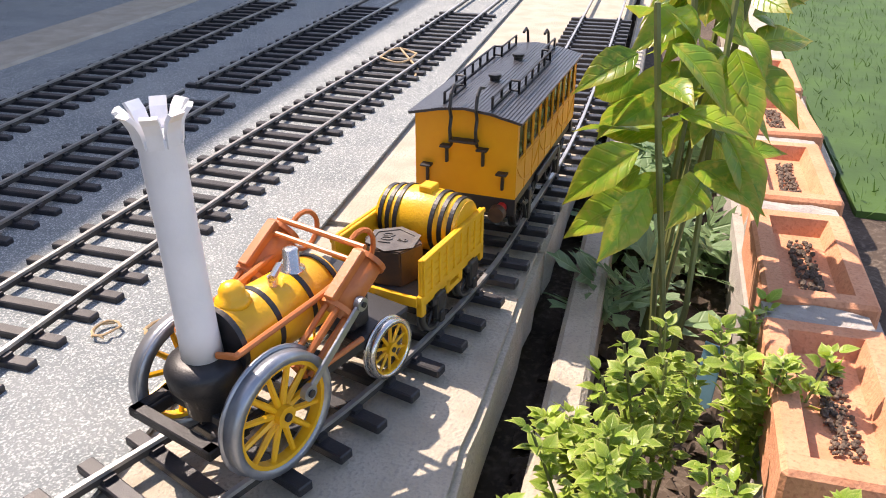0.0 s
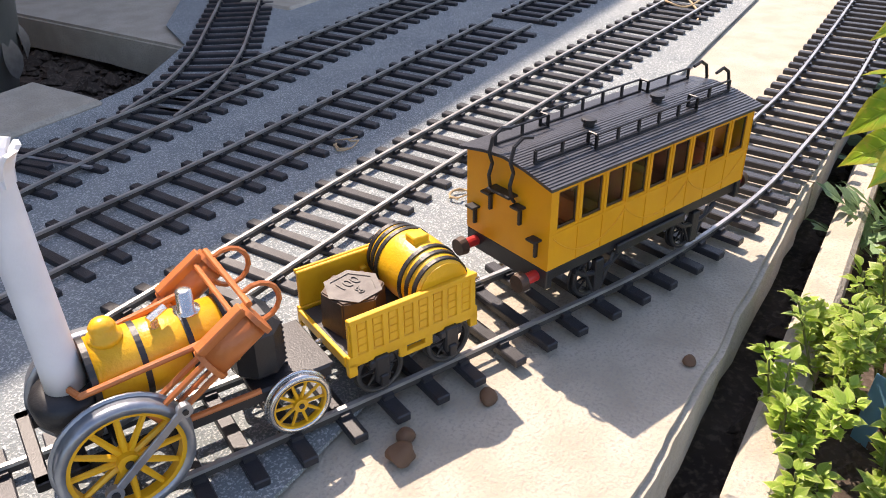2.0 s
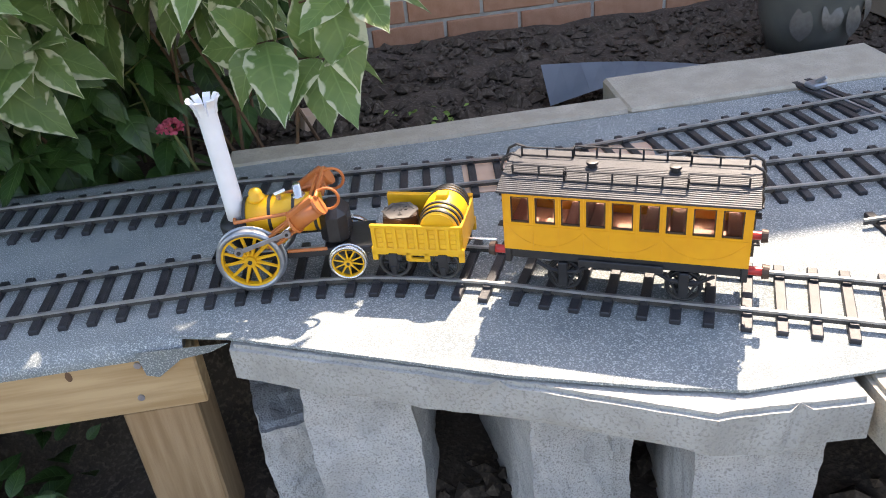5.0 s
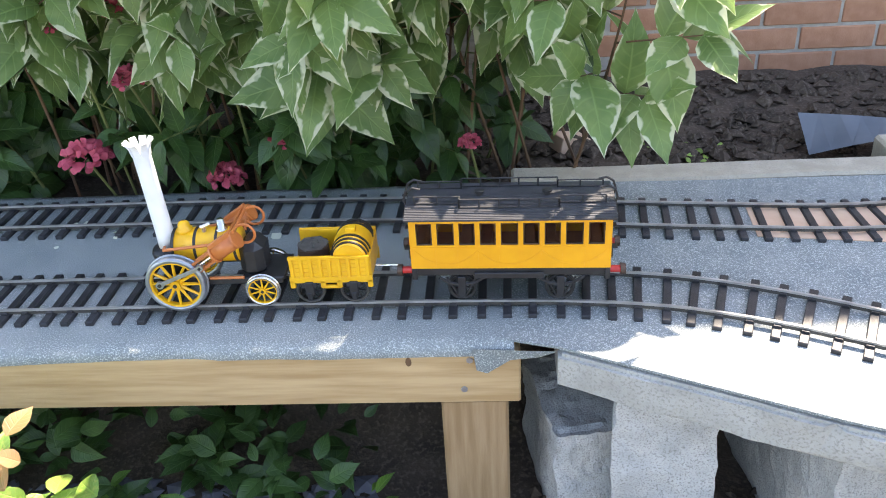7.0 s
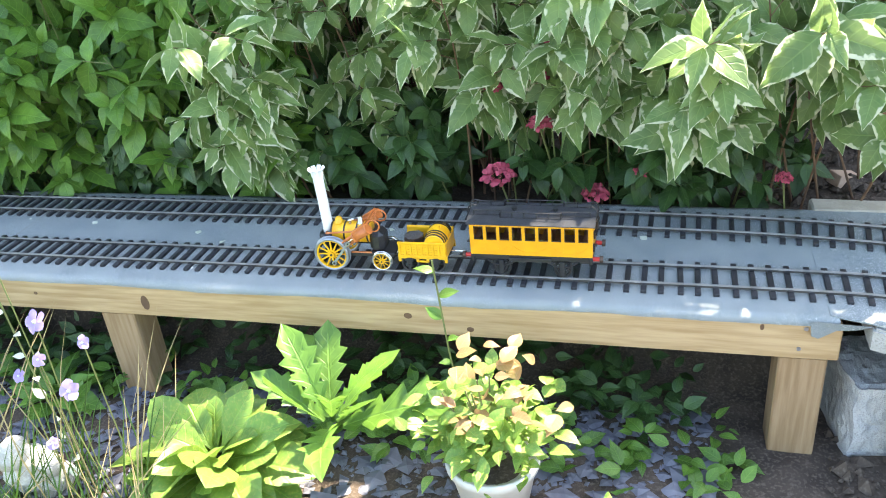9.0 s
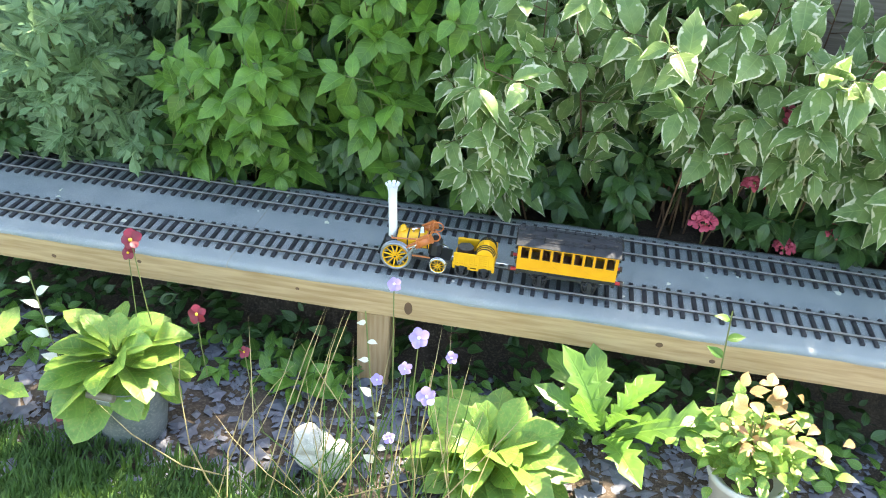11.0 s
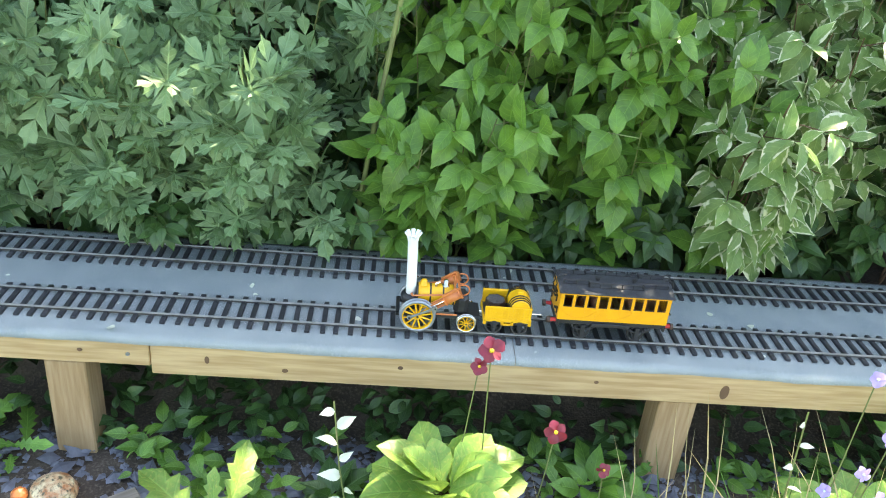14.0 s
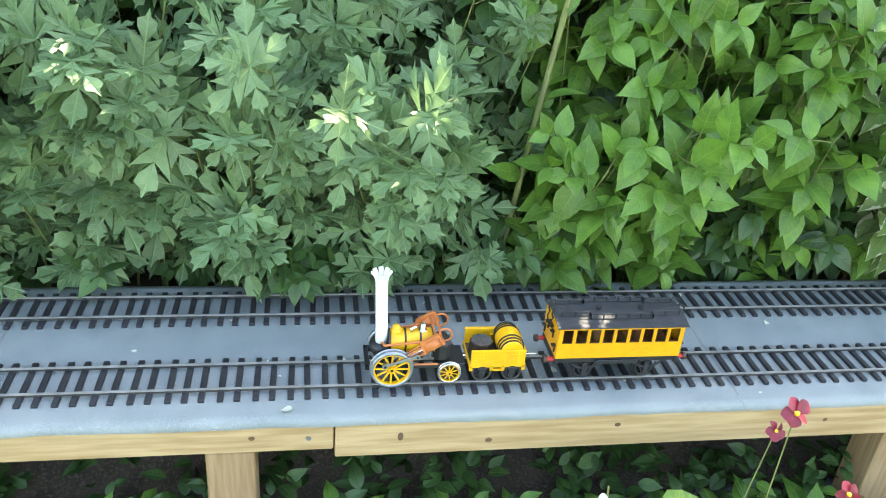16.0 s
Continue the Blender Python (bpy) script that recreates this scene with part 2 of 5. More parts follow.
def rod(bm, p, q, r, r2=None, seg=8):
    p, q = Vector(p), Vector(q)
    d = q - p
    m = Matrix.Translation((p + q) / 2) @ d.to_track_quat("Z", "Y").to_matrix().to_4x4()
    bmesh.ops.create_cone(bm, cap_ends=True, segments=seg, radius1=r, radius2=r if r2 is None else r2, depth=d.length, matrix=m)
    return bm


def tube(bm, pts, r, seg=6):
    for a, b in zip(pts[:-1], pts[1:]):
        rod(bm, a, b, r, None, seg)
        bmesh.ops.create_icosphere(bm, subdivisions=1, radius=r * 1.02, matrix=Matrix.Translation(b))
    return bm


def lathe(prof, seg=20, m=None):
    """A turned solid from (radius, height) rows."""
    bm = bmesh.new()
    rings = [[bm.verts.new((r * math.cos(2 * math.pi * i / seg), r * math.sin(2 * math.pi * i / seg), z)) for i in range(seg)] for r, z in prof]
    for a, b in zip(rings[:-1], rings[1:]):
        for i in range(seg):
            bm.faces.new((a[i], a[(i + 1) % seg], b[(i + 1) % seg], b[i]))
    bm.faces.new(rings[0][::-1])
    bm.faces.new(rings[-1])
    if m is not None:
        bmesh.ops.transform(bm, matrix=m, verts=bm.verts)
    return bm


def ring(r0, r1, y0, y1, seg=32):
    """A flat ring about the y axis."""
    bm = bmesh.new()
    v = [[bm.verts.new((r * math.cos(2 * math.pi * i / seg), y, r * math.sin(2 * math.pi * i / seg))) for i in range(seg)] for r, y in ((r0, y0), (r1, y0), (r1, y1), (r0, y1))]
    for k in range(4):
        for i in range(seg):
            bm.faces.new((v[k][i], v[k][(i + 1) % seg], v[(k + 1) % 4][(i + 1) % seg], v[(k + 1) % 4][i]))
    bmesh.ops.recalc_face_normals(bm, faces=bm.faces)
    return bm


def prism(pts, z0, z1, bm=None):
    bm = bm or bmesh.new()
    a = [bm.verts.new((x, y, z0)) for x, y in pts]
    b = [bm.verts.new((x, y, z1)) for x, y in pts]
    n = len(pts)
    bm.faces.new(b)
    bm.faces.new(a[::-1])
    for i in range(n):
        bm.faces.new((a[i], a[(i + 1) % n], b[(i + 1) % n], b[i]))
    bmesh.ops.recalc_face_normals(bm, faces=bm.faces)
    return bm


def rough_up(bm, amount, scale, seed=0.0):
    for v in bm.verts:
        v.co += noise.noise_vector(v.co * scale + Vector((seed, seed * 2, 0))) * amount
    return bm


# ---- ground ----
def ground_z(x, y):
    lift = min(1, max(0, (x - 0.70) / 0.5))
    front = -0.40 + 0.27 * lift
    back = -0.10
    k = min(1, max(0, (y - 0.05) / 0.45))
    k = k * k * (3 - 2 * k)
    return front * (1 - k) + back * k


def build_ground():
    bm = bmesh.new()
    xs = [-60, -20, -9] + [-6.5 + 0.08 * i for i in range(126)] + [4.2, 6, 20, 60]
    ys = [-60, -15, -5] + [-3.0 + 0.08 * i for i in range(58)] + [2.2, 5, 20, 60]
    vs = []
    for x in xs:
        row = []
        for y in ys:
            z = ground_z(x, y)
            if -7 < x < 4 and -4 < y < 2:
                z += 0.022 * noise.noise(Vector((x * 9, y * 9, 0))) + 0.012 * noise.noise(Vector((x * 30, y * 30, 4)))
            row.append(bm.verts.new((x, y, z)))
        vs.append(row)
    for i in range(len(xs) - 1):
        for j in range(len(ys) - 1):
            bm.faces.new((vs[i][j], vs[i + 1][j], vs[i + 1][j + 1], vs[i][j + 1]))
    g = finish("ground", bm, SOIL, smooth=True)
    tagged(g, "dark crumbly garden soil with clods", "ground", kind="structure")


build_ground()


def scatter_mesh(name, verts, faces, mats, idx=None, label="", category="", smooth=False, kind="stuff", parent=None):
    me = bpy.data.meshes.new(name)
    me.from_pydata(verts, [], faces)
    for m in mats:
        me.materials.append(m)
    if idx is not None:
        me.polygons.foreach_set("material_index", idx)
    if smooth:
        me.polygons.foreach_set("use_smooth", [True] * len(me.polygons))
    me.update()
    ob = new(name, me)
    if parent:
        ob.parent = parent
        if label:
            ob["label"] = label
    else:
        tagged(ob, label, category, kind=kind)
    return ob


def clods(name, n, x0, x1, y0, y1, size, material, label, seed, flat=0.6):
    rng = np.random.default_rng(seed)
    base = np.array([(1, 0, 0), (-1, 0, 0), (0, 1, 0), (0, -1, 0), (0, 0, 1), (0, 0, -1)], float)
    tri = np.array([(0, 2, 4), (2, 1, 4), (1, 3, 4), (3, 0, 4), (2, 0, 5), (1, 2, 5), (3, 1, 5), (0, 3, 5)])
    V, Fc = [], []
    for i in range(n):
        x, y = rng.uniform(x0, x1), rng.uniform(y0, y1)
        s = size * rng.lognormal(-0.4, 0.5)
        a = rng.uniform(0, 6.28)
        sc = np.array([rng.uniform(.7, 1.3), rng.uniform(.6, 1.0), rng.uniform(.5, 1) * flat]) * s
        p = base * sc * rng.uniform(.75, 1.2, (6, 1))
        c, d = math.cos(a), math.sin(a)
        p = np.stack([p[:, 0] * c - p[:, 1] * d, p[:, 0] * d + p[:, 1] * c, p[:, 2] + p[:, 0] * rng.uniform(-.4, .4)], 1)
        V.append(p + (x, y, ground_z(x, y) + s * 0.2 * flat + 0.004))
        Fc.append(tri + 6 * i)
    return scatter_mesh(name, np.concatenate(V).tolist(), np.concatenate(Fc).tolist(), [material], None, label, name.split("_")[0])


clods("soil_clods", 3400, -0.1, 2.2, 0.5, 1.3, 0.016, SOIL, "loose clods and stones on dark soil", 1, 0.8)
clods("soil_clods", 1800, 1.1, 2.8, -0.96, -0.67, 0.011, SOIL, "loose clods of dark soil in the herb bed", 2, 0.8)
clods("soil_clods", 700, 0.05, 1.2, -0.7, -0.05, 0.017, SOIL, "clods of soil below the slab", 12, 0.8)
clods("slate_chips", 5200, -4.0, -0.2, -0.78, -0.02, 0.021, SLATE, "blue-grey slate chippings on the ground", 3, 0.3)

# ---- baseboard, slabs ----
deck = finish("deck", B(-6.5, 0.035, -0.132, 0.405, -0.022, -0.004, 0.003), OLDWOOD)
tagged(deck, "long narrow board carrying two model railway tracks", "baseboard", kind="structure")


def felt_strip(x0, x1, seed):
    """Felt sheet with a wavy front edge turned down over the board."""
    bm = bmesh.new()
    prof = [(0.408, -0.016), (0.408, -0.001), (0.39, 0.0), (0.1, 0.0), (-0.118, 0.0), (-0.136, -0.003), (-0.142, -0.012), (-0.141, -0.020)]
    n = int((x1 - x0) / 0.04)
    rows = []
    for i in range(n + 1):
        x = x0 + (x1 - x0) * i / n
        w = 0.006 * noise.noise(Vector((x * 3, seed, 0))) + 0.003 * noise.noise(Vector((x * 14, seed, 3)))
        rows.append([bm.verts.new((x, y + (w if y < -0.1 or y > 0.38 else 0), z + (w * 0.5 if z < -0.008 else 0))) for y, z in prof])
    for a, b in zip(rows[:-1], rows[1:]):
        for k in range(len(prof) - 1):
            bm.faces.new((a[k], a[k + 1], b[k + 1], b[k]))
    bmesh.ops.recalc_face_normals(bm, faces=bm.faces)
    f = part("felt", bm, FELT, deck, "blue-grey mineral roofing felt", True)
    return f


felt_strip(-6.5, -4.002, 1)
felt_strip(-4.0, -2.302, 2)
felt_strip(-2.3, 0.0365, 3)
EDGE = [(0.018, -0.125), (0.10, -0.150), (0.27, -0.230), (0.445, -0.313), (0.60, -0.372), (0.70, -0.403), (0.95, -0.407), (1.4, -0.395), (2.2, -0.375), (4.2, -0.355), (4.2, 1.3), (2.5, 1.3), (2.2, 0.98), (1.8, 0.66), (1.72, 0.52), (1.52, 0.42), (1.2, 0.385), (1.03, 0.38), (0.89, 0.386), (0.44, 0.388), (0.018, 0.40)]
bm = bmesh.new()
flap = [bm.verts.new(p) for p in ((-0.025, -0.1455, -0.004), (0.10, -0.152, -0.006), (0.072, -0.147, -0.020), (0.030, -0.1445, -0.026), (-0.004, -0.1445, -0.050), (-0.020, -0.1445, -0.044))]
bm.faces.new(flap)
bmesh.ops.solidify(bm, geom=bm.faces[:], thickness=0.003)
part("felt_flap", bm, FELT, deck, "torn corner of felt hanging over the board end")
felt2 = finish("felt_sheet", prism(EDGE, -0.003, 0.0012), FELT)
tagged(felt2, "grey mineral felt sheet over concrete slabs", "felt", kind="structure")
slab_shapes = [
    [(0.100, -0.160), (0.27, -0.238), (0.445, -0.320), (0.655, -0.428), (0.828, -0.440), (0.836, 0.36), (0.1, 0.40)],
    [(0.842, -0.425), (0.842, -0.520), (1.06, -0.642), (1.18, -0.647), (1.716, -0.655), (1.716, 0.40), (0.842, 0.36)],
    [(1.720, -0.657), (2.4, -0.671), (4.2, -0.675), (4.2, 1.3), (1.72, 1.3)],
]
for i, s in enumerate(slab_shapes):
    bm = prism(s, -0.062 if i == 0 else -0.075, -0.0065)
    bmesh.ops.subdivide_edges(bm, edges=[e for e in bm.edges if e.calc_length() > 0.1], cuts=14)
    for v in bm.verts:
        v.co.xy += noise.noise_vector(v.co * 16).xy * 0.0025 + noise.noise_vector(v.co * 70).xy * (0.003 if v.co.z < -0.02 else 0.0015)
        if v.co.z < -0.03:
            v.co.z += 0.012 * noise.noise(v.co * 9)
    top = [e for e in bm.edges if all(v.co.z > -0.01 for v in e.verts) and len(e.link_faces) == 2]
    bmesh.ops.bevel(bm, geom=top, offset=0.006, segments=2, affect="EDGES")
    sl = finish("concrete_slab", bm, CEMENT if i == 0 else CONC)
    tagged(sl, "chipped grey cement slab on blocks" if i == 0 else "worn buff concrete paving slab carrying the tracks", "slab", kind="structure", group="slabs")
for (x0, x1, y0, y1, h) in ((0.05, 0.85, 0.395, 0.47, 0.004), (0.83, 1.42, 0.390, 0.57, 0.010), (2.02, 3.6, 0.505, 0.665, 0.008), (1.15, 4.2, -0.730, -0.690, -0.055)):
    bm = B(x0, x1, y0, y1, -0.16, h, 0.006)
    bmesh.ops.subdivide_edges(bm, edges=bm.edges, cuts=4, use_grid_fill=True)
    rough_up(bm, 0.004, 9, x0)
    c = finish("kerb", bm, CONC)
    tagged(c, "pale concrete edging strip with rough edges", "kerb", kind="structure")

# fascia timber and posts
fas = empty("timber_frame", "pale pine fascia board with knots on square posts", "frame")
for x0, x1, z0, z1, dy in ((-6.5, -3.246, -0.092, -0.020, 0.0), (-3.243, 0.046, -0.113, -0.018, -0.003)):
    bm = B(x0, x1, -0.134 + dy, -0.095, z0, z1, 0.003)
    part("fascia", bm, TIMBER, fas, "pale yellow pine board with dark knots")
for x in (-5.2, -3.52, -1.885, -0.078):
    bm = B(x, x + 0.105, -0.128, -0.03, -0.47, -0.096 if x < -3.3 else -0.116, 0.004)
    part("post", bm, POSTWOOD, fas, "square brown pine post")
for x, z in ((-0.03, -0.03), (-0.04, -0.085), (-3.30, -0.055)):
    bm = bmesh.new()
    rod(bm, (x, -0.1392, z), (x, -0.136, z), 0.005, seg=12)
    part("screw", bm, STEEL, fas, "steel screw head")
for i, (x, z, r) in enumerate(((-0.122, -0.032, .005), (-0.96, -0.06, .012), (-0.80, -0.09, .010), (-1.72, -0.07, .014), (-2.6, -0.05, .008), (-2.9, -0.08, .009), (-3.10, -0.06, .007), (-3.42, -0.05, .007), (-2.075, -0.06, .007))):
    bm = lathe([(r, 0), (r * 0.9, 0.0012), (r * 0.3, 0.0015)], 12, pose(x, -0.1362, z, 90, 0, 0) @ Matrix.Diagonal((1.0, 1.8 if i % 3 == 0 else 0.8, 1, 1)))
    part("knot", bm, BARK, fas, "dark brown pine knot")

# concrete blocks under the slab
def block(x0, x1, y0, y1, z0, z1, rz, seed):
    bm = B(-(x1 - x0) / 2, (x1 - x0) / 2, -(y1 - y0) / 2, (y1 - y0) / 2, z0, z1)
    bmesh.ops.subdivide_edges(bm, edges=bm.edges, cuts=17, use_grid_fill=True)
    rough_up(bm, 0.010, 11, seed)
    rough_up(bm, 0.005, 60, seed)
    b = finish("concrete_block", bm, BLOCK, smooth=False)
    b.matrix_basis = pose((x0 + x1) / 2, (y0 + y1) / 2, 0, 0, 0, rz)
    tagged(b, "grey concrete block under the slab, rough broken face", "block", group="blocks")


block(0.205, 0.355, -0.20, 0.10, -0.43, -0.062, -8, 1)
block(0.08, 0.20, -0.12, 0.1, -0.43, -0.20, 12, 2)
block(0.46, 0.60, -0.27, 0.10, -0.43, -0.064, 5, 3)
block(0.70, 0.85, -0.40, 0.06, -0.43, -0.064, -12, 4)

# ---- tracks ----
GAUGE, PITCH, RZ = 0.089, 0.0415, 0.016


def spline(pts, step=0.005):
    P = np.array(pts, float)
    P = np.vstack([2 * P[0] - P[1], P, 2 * P[-1] - P[-2]])
    out = []
    for i in range(1, len(P) - 2):
        n = max(4, int(np.linalg.norm(P[i + 1] - P[i]) / step))
        t0, t1, t2, t3 = 0.0, *np.cumsum([np.sqrt(np.linalg.norm(P[i + k] - P[i + k - 1])) for k in range(3)])
        for t in np.linspace(t1, t2, n, endpoint=False):
            a1 = (t1 - t) / (t1 - t0) * P[i - 1] + (t - t0) / (t1 - t0) * P[i]
            a2 = (t2 - t) / (t2 - t1) * P[i] + (t - t1) / (t2 - t1) * P[i + 1]
            a3 = (t3 - t) / (t3 - t2) * P[i + 1] + (t - t2) / (t3 - t2) * P[i + 2]
            b1 = (t2 - t) / (t2 - t0) * a1 + (t - t0) / (t2 - t0) * a2
            b2 = (t3 - t) / (t3 - t1) * a2 + (t - t1) / (t3 - t1) * a3
            out.append((t2 - t) / (t2 - t1) * b1 + (t - t1) / (t2 - t1) * b2)
    out.append(P[-2])
    out = np.array(out)
    s = np.concatenate([[0], np.cumsum(np.linalg.norm(np.diff(out, axis=0), axis=1))])
    u = np.linspace(0, s[-1], int(s[-1] / step))
    return np.stack([np.interp(u, s, out[:, 0]), np.interp(u, s, out[:, 1])], 1), u


LINE_A = [(-6.5, 0), (-2, 0), (0, 0), (0.15, -0.008), (0.3, -0.031), (0.45, -0.083), (0.6, -0.155), (0.8, -0.250), (1.0, -0.345), (1.2, -0.434), (1.4, -0.516), (1.6, -0.565), (1.8, -0.586), (2.0, -0.603), (2.3, -0.611), (3.6, -0.615)]
LINE_D = [(-6.5, 0.29), (-2, 0.29), (-0.4, 0.288), (0, 0.268), (0.27, 0.234), (0.45, 0.215), (0.65, 0.200), (0.9, 0.220), (1.2, 0.245), (1.6, 0.262), (3.4, 0.29)]
LINE_C = [(0.74, 0.062), (0.85, 0.056), (1.0, 0.043), (1.3, 0.022), (1.7, 0.015), (2.14, 0.013)]
LINE_C2 = [(2.18, 0.011), (3.4, -0.015)]
LINE_B = [(1.0, -0.167), (1.2, -0.173), (1.4, -0.179), (1.7, -0.197), (2.0, -0.217), (2.5, -0.255), (3.4, -0.285)]
LINE_E = [(1.40, 0.262), (1.52, 0.304), (1.66, 0.380), (1.85, 0.520), (2.14, 0.745), (2.5, 1.05)]


def sleeper_mesh():
    bm = bmesh.new()
    box(bm, -0.0068, 0.0068, -0.075, 0.075, -0.002, 0.0065, 0.0012)
    for s in (-1, 1):
        for k in (-1, 1):
            box(bm, -0.005, 0.005, s * GAUGE / 2 + k * 0.0045 - 0.002, s * GAUGE / 2 + k * 0.0045 + 0.002, 0.006, 0.0105)
    me = bpy.data.meshes.new("sleeper")
    bm.to_mesh(me)
    bm.free()
    me.materials.append(PLASTIC)
    return me


SLEEPER = sleeper_mesh()
rng = random.Random(7)


def track(line, label, first=0.0):
    pts, u = spline(line)
    th = empty("railway_track", label, "track", group="tracks")
    tg = np.gradient(pts, axis=0)
    tg /= np.linalg.norm(tg, axis=1)[:, None]
    nm = np.stack([-tg[:, 1], tg[:, 0]], 1)
    for s in (-1, 1):
        for nme, hw, z0, z1, m, lb in (("rail", 0.0021, 0.0125, RZ, RAIL, "worn bright steel rail head"), ("rail_web", 0.0013, 0.0065, 0.0125, RAILSIDE, "dark rail web")):
            c = pts + nm * s * GAUGE / 2
            a, b = c + nm * hw, c - nm * hw
            n = len(c)
            k = list(range(0, n, 3)) + [n - 1]
            V = []
            for i in k:
                V += [(*a[i], z0), (*a[i], z1), (*b[i], z1), (*b[i], z0)]
            Fc = []
            for i in range(len(k) - 1):
                o = 4 * i
                Fc += [(o, o + 4, o + 5, o + 1), (o + 1, o + 5, o + 6, o + 2), (o + 2, o + 6, o + 7, o + 3), (o + 3, o + 7, o + 4, o)]
            Fc += [(0, 1, 2, 3), (4 * len(k) - 1, 4 * len(k) - 2, 4 * len(k) - 3, 4 * len(k) - 4)]
            scatter_mesh(nme, V, Fc, [m], None, lb, parent=th)
    SLEEPERS.append((th, pts, tg, u, first))
    return pts, u


SLEEPERS = []
PA, UA = track(LINE_A, "black plastic sleepered track in which the train runs")
track(LINE_D, "black plastic sleepered passing track beside the running line", 0.01)
track(LINE_C, "black plastic sleepered siding on grey felt", 0.02)
track(LINE_C2, "further length of black siding track on grey felt", 0.005)
track(LINE_B, "black plastic sleepered siding beside the running line", 0.012)
track(LINE_E, "curved black track branching away over the kerb", 0.03)


def lever(x, y, rz):
    th = empty("point_lever", "weathered point lever on two long sleepers", "lever", pose(x, y, 0, 0, 0, rz))
    for k in (0, 1):
        part("base_sleeper", B(-0.008 + 0.03 * k, 0.006 + 0.03 * k, -0.05, 0.12, 0.004, 0.011, 0.001), PLASTIC, th)
    bm = bmesh.new()
    box(bm, -0.005, 0.028, 0.06, 0.09, 0.011, 0.022, 0.003)
    rod(bm, (0.012, 0.075, 0.022), (0.02, 0.06, 0.034), 0.004)
    part("lever_box", bm, STEEL, th, "worn grey lever box")
    part("throw_bar", B(0.008, 0.014, -0.11, 0.06, 0.009, 0.012), STEEL, th, "pale metal throw bar")


lever(1.20, 0.29, 12)
board = finish("bare_board", prism([(0.47, 0.155), (0.74, 0.115), (0.80, 0.12), (0.82, 0.25), (0.48, 0.275)], 0.0, 0.003), BROWNBOARD)
tagged(board, "bare reddish-brown board patch under the sleepers", "board", kind="structure")

# ---- the train ----
TT = [0, 0.5, 1, 1.5, 2, 2.5, 3, 5.5, 7, 8, 9, 11.5, 12.5, 14.5, 16]
TX = [1.289, 1.194, 1.095, 0.988, 0.872, 0.754, 0.614, -0.006, -0.497, -0.863, -1.188, -1.935, -2.195, -2.708, -3.130]
TU = [float(np.interp(x, PA[:, 0], UA)) for x in TX]
SLOPE = np.gradient(TU, TT)


def at_time(t):
    i = min(max(int(np.searchsorted(TT, t, "right")) - 1, 0), len(TT) - 2)
    h = TT[i + 1] - TT[i]
    k = (t - TT[i]) / h
    return ((2 * k**3 - 3 * k**2 + 1) * TU[i] + (k**3 - 2 * k**2 + k) * h * SLOPE[i] + (-2 * k**3 + 3 * k**2) * TU[i + 1] + (k**3 - k**2) * h * SLOPE[i + 1])


def on_line(u):
    return np.array((np.interp(u, UA, PA[:, 0]), np.interp(u, UA, PA[:, 1])))


def vehicle_pose(t, front, back):
    """Pose of a vehicle whose axles stand at front and back behind the leading axle; its own origin lies at front."""
    u = at_time(t)
    a, b = on_line(u + front), on_line(u + back)
    d = b - a
    return Matrix.Translation((a[0], a[1], 0)) @ Matrix.Rotation(math.atan2(d[1], d[0]), 4, "Z")


TIMES = [round(0.1 * i, 2) for i in range(161)]
WHEELS = []


def spoked_wheel(name, parent, x, y, r, width, spokes, side, tyre_mat, spoke_mat, tw, hub=0.2):
    """A wheel whose tyre is the turning part and carries its spokes."""
    w = part(name, ring(r * (1 - tw), r, -width / 2, width / 2, 40), tyre_mat, parent, "grey steel tyre", True)
    fl = ring(r * (1 - tw), r * 1.05, -side * width / 2, -side * (width / 2 + 0.002), 40)
    part("flange", fl, tyre_mat, w, smooth=True)
    bm = bmesh.new()
    for i in range(spokes):
        a = 2 * math.pi * i / spokes
        rod(bm, (r * hub * 0.8 * math.cos(a), 0, r * hub * 0.8 * math.sin(a)), (r * (1 - tw * 0.9) * math.cos(a), 0, r * (1 - tw * 0.9) * math.sin(a)), r * 0.062, r * 0.045, 6)
    rod(bm, (0, -width * 0.6, 0), (0, width * 0.6, 0), r * hub, None, 16)
    part("spokes", bm, spoke_mat, w, "painted spokes and hub")
    part("felloe", ring(r * (1 - tw - 0.07), r * (1 - tw + 0.01), -width * 0.35, width * 0.35, 40), spoke_mat, w)
    bm = bmesh.new()
    rod(bm, (0, -width * 0.75 * abs(side), 0), (0, width * 0.75, 0), r * hub * 0.4, None, 10)
    part("axle_end", bm, BLACK, w)
    WHEELS.append((w, x, y, r))
    return w


CRANK, RODLEN = 0.022, 0.074
BZ = 0.105  # boiler axis height
CYL_A, CYL_B, CYL_Y = (0.070, 0.112), (0.107, 0.1365), 0.045  # cylinder axis, side view


